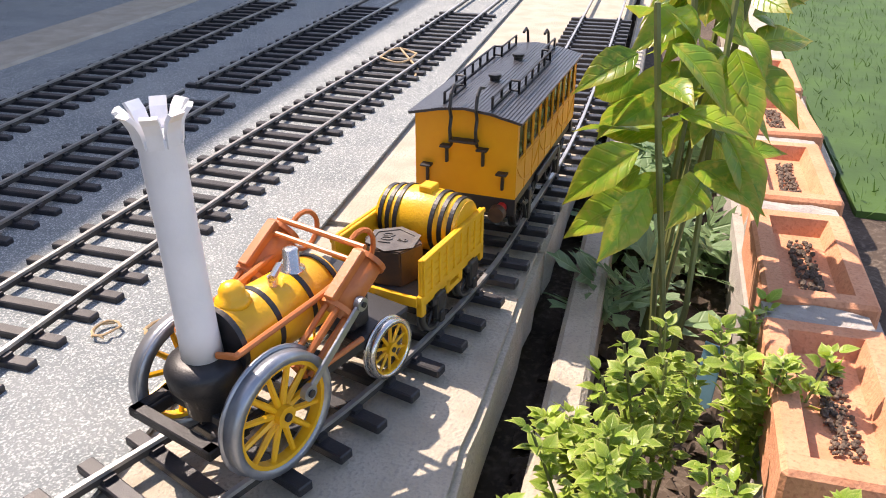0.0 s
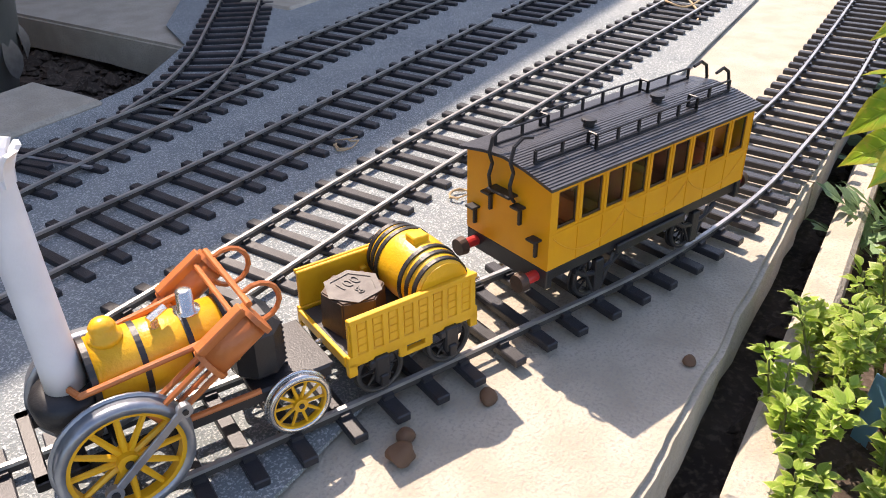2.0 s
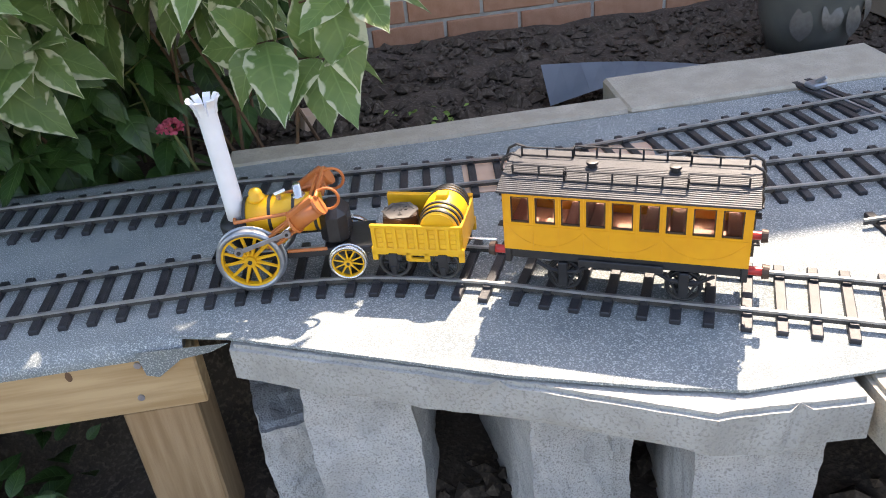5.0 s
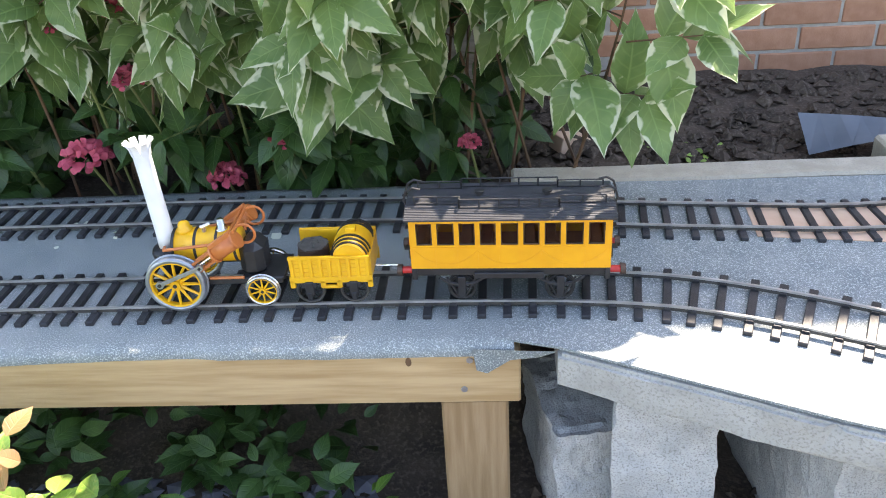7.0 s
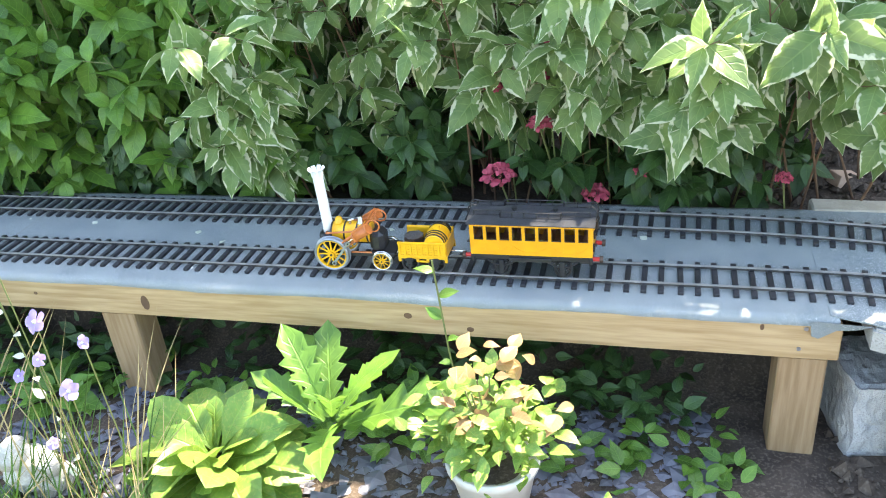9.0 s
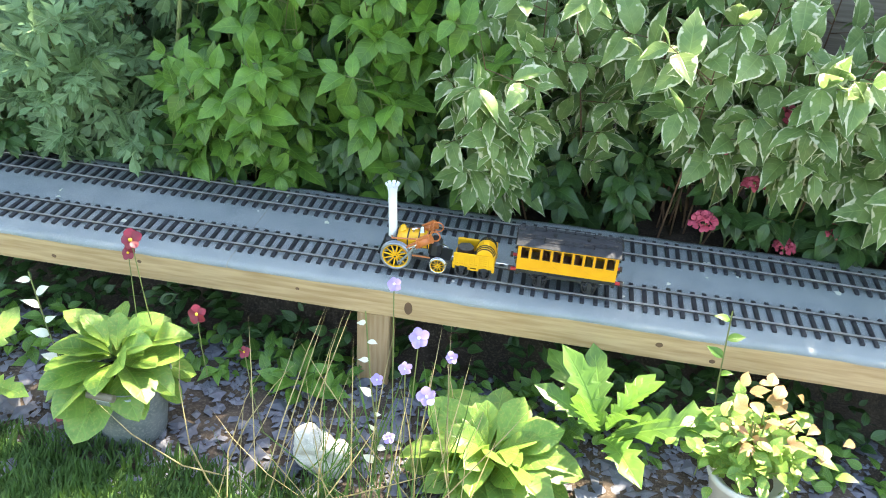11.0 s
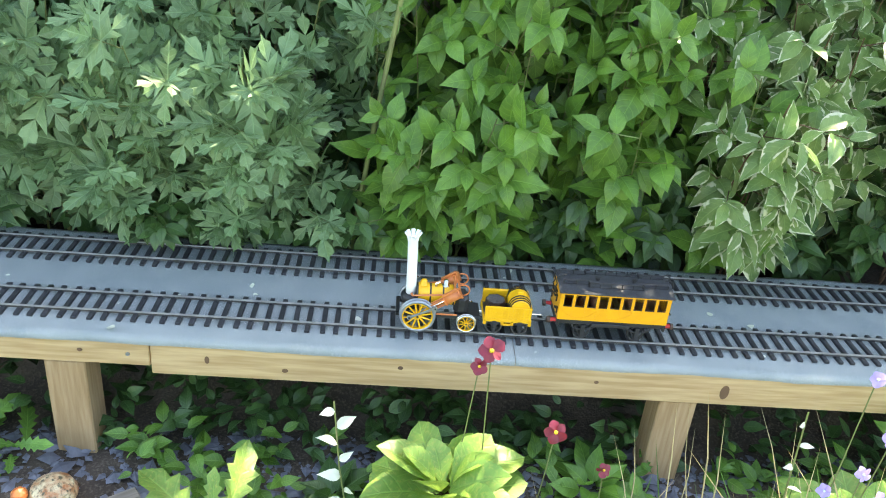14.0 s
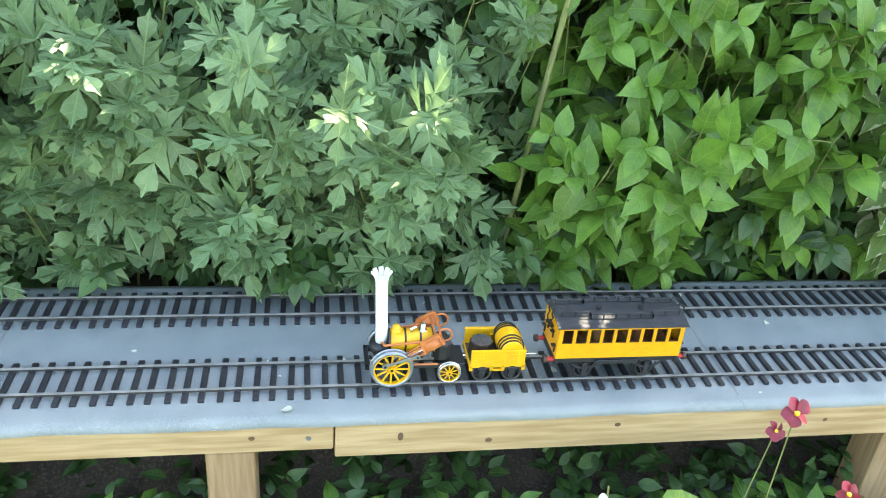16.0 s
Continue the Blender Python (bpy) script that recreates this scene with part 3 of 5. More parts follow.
def engine():
    th = empty("steam_locomotive", "yellow early steam locomotive with tall white chimney and orange cylinders", "locomotive")
    cz = RZ + 0.047
    for s in (-1, 1):
        spoked_wheel("driving_wheel", th, 0, s * 0.050, 0.047, 0.012, 12, s, STEEL, YELLOW2, 0.13, 0.17)
        spoked_wheel("trailing_wheel", th, 0.132, s * 0.043, 0.0265, 0.007, 10, s, CHROME, YELLOW2, 0.14, 0.22)
    bm = bmesh.new()
    rod(bm, (0, -0.045, cz), (0, 0.045, cz), 0.004)
    part("axle", bm, BLACK, th)
    bm = bmesh.new()
    rod(bm, (0.132, -0.045, RZ + 0.0265), (0.132, 0.045, RZ + 0.0265), 0.0035)
    part("axle", bm, BLACK, th)
    # frame
    bm = bmesh.new()
    for s in (-1, 1):
        box(bm, -0.055, 0.165, s * 0.034 - 0.003, s * 0.034 + 0.003, 0.052, 0.062, 0.001)
    box(bm, -0.058, -0.048, -0.043, 0.043, 0.056, 0.064, 0.001)
    box(bm, -0.030, -0.022, -0.043, 0.043, 0.056, 0.064, 0.001)
    box(bm, -0.058, -0.022, -0.043, -0.034, 0.056, 0.064, 0.001)
    box(bm, -0.058, -0.022, 0.034, 0.043, 0.056, 0.064, 0.001)
    box(bm, 0.10, 0.168, -0.036, 0.036, 0.058, 0.063, 0.001)
    part("frame", bm, BLACK, th, "black frame with open front buffer plate")
    # boiler
    bm = bmesh.new()
    rod(bm, (-0.006, 0, BZ), (0.098, 0, BZ), 0.0275, None, 36)
    part("boiler", bm, YELLOW2, th, "yellow boiler barrel", True)
    for x in (-0.004, 0.031, 0.065, 0.094):
        bm = bmesh.new()
        rod(bm, (x - 0.0022, 0, BZ), (x + 0.0022, 0, BZ), 0.0282, None, 36)
        part("boiler_band", bm, BLACK, th, "black boiler band")
    part("dome", lathe([(0.0125, 0), (0.0125, 0.006), (0.0095, 0.007), (0.0095, 0.013), (0.007, 0.017), (0.003, 0.019)], 20, pose(0.012, 0, BZ + 0.0235)), YELLOW2, th, "yellow dome", True)
    part("safety_valve", lathe([(0.010, 0), (0.010, 0.003), (0.0065, 0.004), (0.006, 0.019), (0.0035, 0.020)], 18, pose(0.071, 0, BZ + 0.0245)), CHROME, th, "bright safety valve", True)
    bm = bmesh.new()
    rod(bm, (0.045, -0.006, BZ + 0.025), (0.045, -0.006, BZ + 0.034), 0.004)
    rod(bm, (0.041, -0.010, BZ + 0.035), (0.055, -0.004, BZ + 0.038), 0.003)
    part("tap", bm, CHROME, th, "small bright tap")
    # smokebox and chimney
    part("smokebox", lathe([(0.016, 0.058), (0.018, 0.072), (0.026, 0.084), (0.0275, 0.096), (0.025, 0.102), (0.0155, 0.105)], 24, pose(-0.020, 0, 0)), BLACK, th, "black smokebox saddle", True)
    lean = pose(-0.020, 0, 0.102, 0, -2.2, 0)
    ch = part("chimney", lathe([(0.0146, 0), (0.0138, 0.026), (0.0133, 0.1), (0.0135, 0.158), (0.0145, 0.165)], 28, lean), WHITE, th, "tall white chimney", True)
    bm = bmesh.new()
    for i in range(8):
        a = 2 * math.pi * i / 8
        w = 0.0046
        for k, (r0, z0, r1, z1, w0, w1) in enumerate(((0.0140, 0.159, 0.0155, 0.169, w, w * 1.05), (0.0155, 0.169, 0.0185, 0.176, w * 1.05, w * 1.1), (0.0185, 0.176, 0.0228, 0.181, w * 1.1, w * 1.1))):
            q = lean @ Matrix.Rotation(a, 4, "Z")
            vs = [bm.verts.new(q @ Vector(p)) for p in ((r0, -w0, z0), (r0, w0, z0), (r1, w1, z1), (r1, -w1, z1), (r0 - 0.003, -w0, z0 + .001), (r0 - 0.003, w0, z0 + .001), (r1 - 0.003, w1, z1 + .001), (r1 - 0.003, -w1, z1 + .001))]
            for f in ((0, 1, 2, 3), (7, 6, 5, 4), (0, 4, 5, 1), (1, 5, 6, 2), (2, 6, 7, 3), (3, 7, 4, 0)):
                bm.faces.new([vs[j] for j in f])
    part("chimney_crown", bm, WHITE, ch, "white petalled crown")
    # firebox
    bm = B(0.096, 0.136, -0.028, 0.028, 0.056, 0.116, 0.012)
    part("firebox", bm, BLACK, th, "black riveted firebox")
    bm = bmesh.new()
    for z in [0.064 + 0.005 * i for i in range(9)]:
        for s in (-1, 1):
            bmesh.ops.create_icosphere(bm, subdivisions=1, radius=0.0014, matrix=Matrix.Translation((0.1355, s * 0.0165, z)))
    part("rivets", bm, BLACK, th)
    # cylinders
    for s in (-1, 1):
        y = s * CYL_Y
        a, b = Vector((CYL_A[0], y, CYL_A[1])), Vector((CYL_B[0], y, CYL_B[1]))
        cy = bmesh.new()
        rod(cy, a, b, 0.0125, None, 24)
        c = part("cylinder", cy, ORANGE, th, "copper-orange steam cylinder", True)
        d = (b - a).normalized()
        for p in (a, b):
            e = bmesh.new()
            rod(e, p - d * 0.002, p + d * 0.002, 0.0145, None, 24)
            part("end_cover", e, ORANGE, c)
        up = Vector((-d.z, 0, d.x))
        for k in (-1, 1):
            p, q = a - d * 0.052 + up * 0.0075 * k, a + d * 0.01 + up * 0.0075 * k
            for w in (-1, 1):
                g = bmesh.new()
                rod(g, p + Vector((0, w * .005, 0)), q + Vector((0, w * .005, 0)), 0.0024, None, 6)
                part("guide_bar", g, ORANGE, th, "orange slide bar")
        g = bmesh.new()
        rod(g, a - d * 0.052 + up * 0.010, a - d * 0.052 - up * 0.010, 0.0035, None, 6)
        part("guide_end", g, ORANGE, th)
        vb = bmesh.new()
        box(vb, -0.022, 0.022, -0.005, 0.005, 0.010, 0.018, 0.001, Matrix.Translation((a + b) / 2) @ Matrix.Rotation(-math.atan2(d.z, d.x), 4, "Y"))
        part("steam_chest", vb, ORANGE, th, "orange steam chest")
        pr = bmesh.new()
        rod(pr, a - d * 0.034, a, 0.002, None, 8)
        part("piston_rod", pr, CHROME, th, "bright piston rod")
        pp = bmesh.new()
        tube(pp, [(-0.020, s * 0.016, 0.110), (-0.016, s * 0.030, 0.112), (0.06, s * 0.034, 0.122), (0.092, s * 0.036, 0.128)], 0.0026, 8)
        part("steam_pipe", pp, ORANGE, th, "orange pipe along the boiler")
        lp = bmesh.new()
        cpt = Vector((0.116, s * 0.030, 0.138))
        tube(lp, [cpt + Vector((0.016 * math.cos(k), 0, 0.016 * math.sin(k))) for k in [-2.6 + 0.4 * i for i in range(13)]], 0.0022, 6)
        part("pipe_loop", lp, ORANGE, th, "looped orange pipe")
        low = bmesh.new()
        rod(low, (0.05, s * 0.037, 0.064), (0.105, s * 0.037, 0.064), 0.0025, None, 8)
        part("lower_pipe", low, ORANGE, th)
        st = bmesh.new()
        tube(st, [(0.098, s * 0.026, 0.114), (0.102, s * 0.034, 0.130)], 0.0028, 6)
        part("bracket", st, ORANGE, th)
    cr = bmesh.new()
    rod(cr, (0.104, -CYL_Y, 0.149), (0.104, CYL_Y, 0.149), 0.0026, None, 8)
    rod(cr, (0.093, -CYL_Y, 0.142), (0.093, CYL_Y, 0.142), 0.0022, None, 8)
    part("cross_pipe", cr, ORANGE, th, "orange cross pipe between the cylinders")
    rods = []
    for s in (-1, 1):
        bm = bmesh.new()
        box(bm, 0, RODLEN, -0.0012, 0.0012, -0.0032, 0.0032, 0.0005)
        for x, r in ((0, 0.0062), (RODLEN, 0.0055)):
            rod(bm, (x, -0.0025, 0), (x, 0.0025, 0), r, None, 18)
        rd = part("connecting_rod", bm, STEEL, th, "grey connecting rod", False)
        bm = bmesh.new()
        rod(bm, (0, -0.004, 0), (0, 0.004, 0), 0.003, None, 10)
        part("rod_pin", bm, BLACK, rd)
        bm = bmesh.new()
        rod(bm, (RODLEN, -0.004, 0), (RODLEN, 0.004, 0), 0.0022, None, 10)
        part("rod_pin", bm, BLACK, rd)
        rods.append((rd, s))
    return th, rods


def tender():
    th = empty("tender", "yellow plank-sided four-wheel tender loaded with a barrel and an iron weight", "tender")
    X0, X1 = 0.0, 0.126  # from front plate to back plate, local
    part("floor", B(X0, X1, -0.040, 0.040, 0.056, 0.062, 0.001), ROOFM, th, "dark grey plank floor")
    for s in (-1, 1):
        y = s * 0.044
        bm = B(X0, X1, y - 0.002, y + 0.002, 0.064, 0.100, 0.0008)
        sd = part("side", bm, YELLOW2, th, "yellow plank side")
        bm = bmesh.new()
        for i in range(9):
            x = X0 + 0.004 + (X1 - X0 - 0.008) * i / 8
            box(bm, x - 0.0028, x + 0.0028, y + s * 0.002, y + s * 0.0042, 0.064, 0.097, 0.0006)
        box(bm, X0, X1, y + s * 0.0018, y + s * 0.005, 0.0960, 0.1008, 0.0006)
        part("ribs", bm, YELLOW2, sd)
        bm = bmesh.new()
        for i in range(8):
            for z in (0.070, 0.0772, 0.0844, 0.0916):
                x = X0 + 0.008 + (X1 - X0 - 0.008) * i / 8
                box(bm, x, x + 0.0105, y + s * 0.0016, y + s * 0.0028, z - 0.0033, z + 0.0028, 0.0004)
        part("planks", bm, YELLOW2, sd)
        bm = bmesh.new()
        box(bm, X0 - 0.002, X1 + 0.002, y - 0.003, y + 0.003, 0.053, 0.0645, 0.0008)
        for x in (X0 + 0.002, X0 + 0.050, X1 - 0.050, X1 - 0.002):
            box(bm, x - 0.004, x + 0.004, y - 0.003, y + 0.003, 0.044, 0.058, 0.0006)
        box(bm, X0 + 0.048, X1 - 0.048, y - 0.003, y + 0.003, 0.043, 0.048, 0.0006)
        part("sole_bar", bm, YELLOW2, th, "yellow sole bar")
        for x in (0.028, 0.098):
            bm = bmesh.new()
            box(bm, x - 0.007, x + 0.007, y - 0.001, y + s * 0.007, 0.030, 0.056, 0.0015)
            box(bm, x - 0.012, x + 0.012, y - 0.001, y + s * 0.006, 0.046, 0.054, 0.0015)
            box(bm, x - 0.004, x + 0.004, y - 0.001, y + s * 0.009, 0.026, 0.038, 0.001)
            part("axle_box", bm, BLACK, th, "black axle box and spring")
            spoked_wheel("wheel", th, x, s * 0.042, 0.0225, 0.006, 8, s, RAILSIDE, BLACK, 0.12, 0.2)
    for x in (0.028, 0.098):
        bm = bmesh.new()
        rod(bm, (x, -0.044, RZ + 0.0225), (x, 0.044, RZ + 0.0225), 0.0032)
        part("axle", bm, BLACK, th)
    part("front_bar", B(X0 - 0.003, X0 + 0.001, -0.042, 0.042, 0.053, 0.063, 0.0006), YELLOW2, th, "low yellow front bar")
    bm = B(X1 - 0.003, X1 + 0.001, -0.042, 0.042, 0.056, 0.097, 0.0006)
    part("back_plate", bm, YELLOW2, th, "yellow end plank")
    bm = bmesh.new()
    box(bm, 0.060, 0.066, -0.042, -0.036, 0.062, 0.086, 0.001)
    box(bm, 0.060, 0.066, 0.036, 0.042, 0.062, 0.086, 0.001)
    box(bm, 0.117, 0.122, -0.040, 0.040, 0.062, 0.074, 0.001)
    part("barrel_chock", bm, YELLOW2, th)
    bm = bmesh.new()
    rod(bm, (-0.022, 0, 0.055), (0, 0, 0.055), 0.0025)
    part("coupling", bm, CHROME, th, "thin bright coupling bar")
    bm = bmesh.new()
    rod(bm, (0.126, 0, 0.055), (0.165, 0, 0.055), 0.0018)
    part("coupling", bm, CHROME, th, "thin bright coupling wire")
    return th


def barrel():
    th = empty("barrel", "yellow water barrel with black hoops lying across the tender", "barrel")
    n, L = 40, 0.084
    prof = [(0.0285 + 0.0055 * math.cos(math.pi * (i / 8 - 0.5)) - 0.003, L * (i / 8 - 0.5)) for i in range(9)]
    q = pose(0, 0, 0, 90, 0, 0)
    bm = lathe(prof, n, q)
    part("barrel_body", bm, YELLOW2, th, "bright yellow painted staves", True)
    for y in (-0.037, -0.028, -0.019, 0.019, 0.028, 0.037):
        k = 0.0285 + 0.0055 * math.cos(math.pi * (y / L)) - 0.003
        part("hoop", ring(k - 0.001, k + 0.0013, y - 0.0021, y + 0.0021, 40), BLACK, th, "black hoop")
    part("filler_block", B(-0.008, 0.008, -0.010, 0.004, 0.028, 0.036, 0.001), YELLOW2, th, "yellow filler block")
    for s in (-1, 1):
        bm = lathe([(0.0245, 0), (0.0245, 0.001)], 30, pose(0, s * (L / 2 + 0.0002), 0, -90 * s, 0, 0))
        part("head", bm, YELLOW2, th)
    return th


def weight():
    th = empty("hex_weight", "brown hexagonal iron weight with a worn embossed top", "weight")
    bm = bmesh.new()
    bmesh.ops.create_cone(bm, cap_ends=True, segments=6, radius1=0.0295, radius2=0.0275, depth=0.034, matrix=Matrix.Translation((0, 0, 0.017)))
    bmesh.ops.bevel(bm, geom=list(bm.edges), offset=0.0012, segments=2, affect="EDGES")
    part("body", bm, RUST, th, "dark brown iron body")
    bm = bmesh.new()
    for r0, r1, z in ((0.0205, 0.0262, 0.0352),):
        a = [bm.verts.new((r0 * math.cos(math.pi / 3 * i), r0 * math.sin(math.pi / 3 * i), z)) for i in range(6)]
        b = [bm.verts.new((r1 * math.cos(math.pi / 3 * i), r1 * math.sin(math.pi / 3 * i), z)) for i in range(6)]
        c = [bm.verts.new((r0 * math.cos(math.pi / 3 * i), r0 * math.sin(math.pi / 3 * i), 0.0338)) for i in range(6)]
        for i in range(6):
            j = (i + 1) % 6
            bm.faces.new((a[i], b[i], b[j], a[j]))
            bm.faces.new((c[i], a[i], a[j], c[j]))
        bm.faces.new([bm.verts.new((v.co.x, v.co.y, 0.0343)) for v in c])
    bmesh.ops.recalc_face_normals(bm, faces=bm.faces)
    part("rim", bm, PEWTER, th, "worn grey rim")
    for txt, y, s in (("100", 0.001, 0.016), ("g", -0.010, 0.014)):
        cu = bpy.data.curves.new("figures", "FONT")
        cu.body, cu.size, cu.extrude, cu.align_x = txt, s, 0.0006, "CENTER"
        cu.materials.append(PEWTER)
        o = new("figures", cu)
        o.parent = th
        o.matrix_basis = pose(0, y, 0.0347)
    return th


def coach():
    th = empty("passenger_coach", "yellow passenger coach with nine side windows and a dark railed roof", "coach")
    L, W, z0, z1 = 0.298, 0.0555, 0.080, 0.166
    wins = []
    x = 0.010
    for i in range(9):
        w = 0.0255 if i % 3 == 1 else 0.0235
        wins.append((x, x + w))
        x += w + 0.0072
    k = (L - 0.010) / (wins[-1][1])
    wins = [(a * k, b * k) for a, b in wins]
    wz0, wz1 = 0.120, 0.157
    for s in (-1, 1):
        y0, y1 = s * (W - 0.0035), s * W
        bm = bmesh.new()
        box(bm, 0, L, y0, y1, z0, wz0)
        box(bm, 0, L, y0, y1, wz1, z1)
        xs = [0] + [v for w in wins for v in w] + [L]
        for a, b in zip(xs[::2], xs[1::2]):
            box(bm, a, b, y0, y1, wz0, wz1)
        sd = part("side", bm, YELLOW, th, "deep yellow panelled side")
        bm = bmesh.new()
        box(bm, 0, L, y1, y1 + s * 0.0008, 0.1150, 0.1172)
        for i in range(10):
            xx = 0 if i == 0 else (L if i == 9 else (wins[i - 1][1] + wins[i][0]) / 2)
            box(bm, max(0, xx - 0.0008), min(L, xx + 0.0008), y1, y1 + s * 0.0007, z0 + 0.001, wz1 + 0.006)
        for j in range(3):
            c = (wins[3 * j + 1][0] + wins[3 * j + 1][1]) / 2
            pts = [(c - 0.048 + 0.096 * q / 16, y1 + s * 0.0003, 0.088 + 0.024 * (abs(q - 8) / 8.0) ** 2.2) for q in range(17)]
            pts = [(min(max(p[0], 0.001), L - 0.001), p[1], p[2]) for p in pts]
            tube(bm, pts, 0.0007, 5)
        part("beading", bm, YELLOW, sd, "raised curved beading")
        for a, b in wins:
            bm = bmesh.new()
            yy = (y0 + y1) / 2
            fr = 0.0016
            box(bm, a, a + fr, y0 + s * .0004, y1 - s * 0.0012, wz0, wz1)
            box(bm, b - fr, b, y0 + s * .0004, y1 - s * 0.0012, wz0, wz1)
            box(bm, a, b, y0 + s * .0004, y1 - s * 0.0012, wz0, wz0 + fr * 1.6)
            box(bm, a, b, y0 + s * .0004, y1 - s * 0.0012, wz1 - fr, wz1)
            wn = part("window_frame", bm, RUST, sd, "dark brown window frame")
            pn = part("pane", B(a, b, yy - 0.0003, yy + 0.0003, wz0, wz1), GLASS, sd, "clear pane")
            pn.visible_shadow = False
    for e, xx in ((-1, 0), (1, L)):
        bm = bmesh.new()
        a, b = (xx, xx + 0.0035) if e < 0 else (xx - 0.0035, xx)
        q = [(-W + .0035, z0), (W - .0035, z0), (W - .0035, z1), (0, z1 + 0.0075), (-W + .0035, z1)]
        va = [bm.verts.new((a, y, z)) for y, z in q]
        vb = [bm.verts.new((b, y, z)) for y, z in q]
        bm.faces.new(va)
        bm.faces.new(vb[::-1])
        for i in range(5):
            bm.faces.new((va[i], va[(i + 1) % 5], vb[(i + 1) % 5], vb[i]))
        bmesh.ops.recalc_face_normals(bm, faces=bm.faces)
        en = part("end", bm, YELLOW, th, "plain deep yellow coach end")
        o = xx + e * 0.003
        bm = bmesh.new()
        for y in (-0.014, 0.014):
            tube(bm, [(xx - e * 0.016, y, 0.193), (xx - e * 0.004, y, 0.196), (xx + e * 0.006, y, 0.190), (xx + e * 0.010, y, 0.176), (xx + e * 0.006, y, 0.165), (xx + e * 0.010, y, 0.154), (xx + e * 0.008, y, 0.142), (xx + e * 0.004, y, 0.136)], 0.0018, 6)
        box(bm, min(xx, xx + e * 0.012), max(xx, xx + e * 0.012), -0.015, 0.015, 0.140, 0.1425, 0.0006)
        for y, z in ((-0.020, 0.132), (0.020, 0.132), (-0.042, 0.108), (0.042, 0.108)):
            box(bm, min(xx, xx + e * 0.010), max(xx, xx + e * 0.010), y - 0.006, y + 0.006, z, z + 0.0025, 0.0006)
            box(bm, min(xx, xx + e * 0.004), max(xx, xx + e * 0.004), y - 0.0015, y + 0.0015, z - 0.018, z, 0.0005)
        part("seat_and_steps", bm, BLACK, en, "black guard seat, handrails and steps")
        for y in (-0.042, 0.042):
            bm = bmesh.new()
            rod(bm, (xx, y, 0.070), (xx + e * 0.016, y, 0.070), 0.0055, None, 14)
            bf = part("buffer", bm, RED, th, "red buffer stock")
            bm = bmesh.new()
            rod(bm, (xx + e * 0.016, y, 0.070), (xx + e * 0.024, y, 0.070), 0.0095, 0.0085, 18)
            part("buffer_head", bm, RUST, bf, "dark buffer head")
    # roof
    bm = bmesh.new()
    ov = 0.006
    pr = [(-W - ov, z1), (-W * 0.5, z1 + 0.0075), (0, z1 + 0.0105), (W * 0.5, z1 + 0.0075), (W + ov, z1)]
    lo = [(y, z - 0.0025) for y, z in pr]
    q = pr + lo[::-1]
    va = [bm.verts.new((-ov, y, z)) for y, z in q]
    vb = [bm.verts.new((L + ov, y, z)) for y, z in q]
    for i in range(10):
        bm.faces.new((va[i], va[(i + 1) % 10], vb[(i + 1) % 10], vb[i]))
    bm.faces.new(va)
    bm.faces.new(vb[::-1])
    bmesh.ops.recalc_face_normals(bm, faces=bm.faces)
    rf = part("roof", bm, ROOFM, th, "dark grey planked roof")
    for i in range(34):
        bm = bmesh.new()
        t = -0.985 + 1.97 * i / 33
        y = t * (W + ov)
        z = float(np.interp(y, [p[0] for p in pr], [p[1] for p in pr]))
        box(bm, -ov, L + ov, y - 0.0014, y + 0.0014, z - 0.0006, z + 0.0005)
        part("roof_board", bm, ROOFM, rf)
    def rail(p0, p1, n, hgt):
        b2 = bmesh.new()
        p0, p1 = Vector(p0), Vector(p1)
        rod(b2, p0 + Vector((0, 0, hgt)), p1 + Vector((0, 0, hgt)), 0.0012, None, 6)
        rod(b2, p0 + Vector((0, 0, 0.002)), p1 + Vector((0, 0, 0.002)), 0.0012, None, 6)
        for i in range(n + 1):
            p = p0.lerp(p1, i / n)
            box(b2, p.x - 0.0012, p.x + 0.0012, p.y - 0.0012, p.y + 0.0012, p.z, p.z + hgt)
        part("roof_rail", b2, BLACK, rf, "black roof railing")
    za = z1 + 0.0075
    for s in (-1, 1):
        rail((0.008, s * 0.026, za), (0.075, s * 0.026, za), 2, 0.013)
        rail((0.075, s * 0.036, za - 0.002), (0.222, s * 0.036, za - 0.002), 5, 0.015)
        rail((0.222, s * 0.026, za), (0.290, s * 0.026, za), 2, 0.013)
        rail((0.075, s * 0.026, za), (0.075, s * 0.036, za), 1, 0.013)
        rail((0.222, s * 0.026, za), (0.222, s * 0.036, za), 1, 0.013)
    for x in (0.104, 0.205):
        part("roof_vent", lathe([(0.0055, 0), (0.0055, 0.004), (0.0075, 0.005), (0.0075, 0.008), (0.004, 0.0085)], 16, pose(x, 0.0, z1 + 0.0100)), BLACK, rf, "round black roof vent")
    part("coach_floor", B(0.003, L - 0.003, -W + 0.004, W - 0.004, z0, z0 + 0.004), INSIDE, th, "brown floor")
    for x in (0.10, 0.199):
        part("partition", B(x - 0.001, x + 0.001, -W + 0.004, W - 0.004, z0 + 0.004, 0.150), INSIDE, th, "brown partition")
    for x in (0.012, 0.082, 0.113, 0.180, 0.212, 0.280):
        part("bench", B(x - 0.008, x + 0.008, -W + 0.005, W - 0.005, z0 + 0.004, 0.112, 0.002), INSIDE, th, "reddish-brown bench")
    # underframe
    bm = bmesh.new()
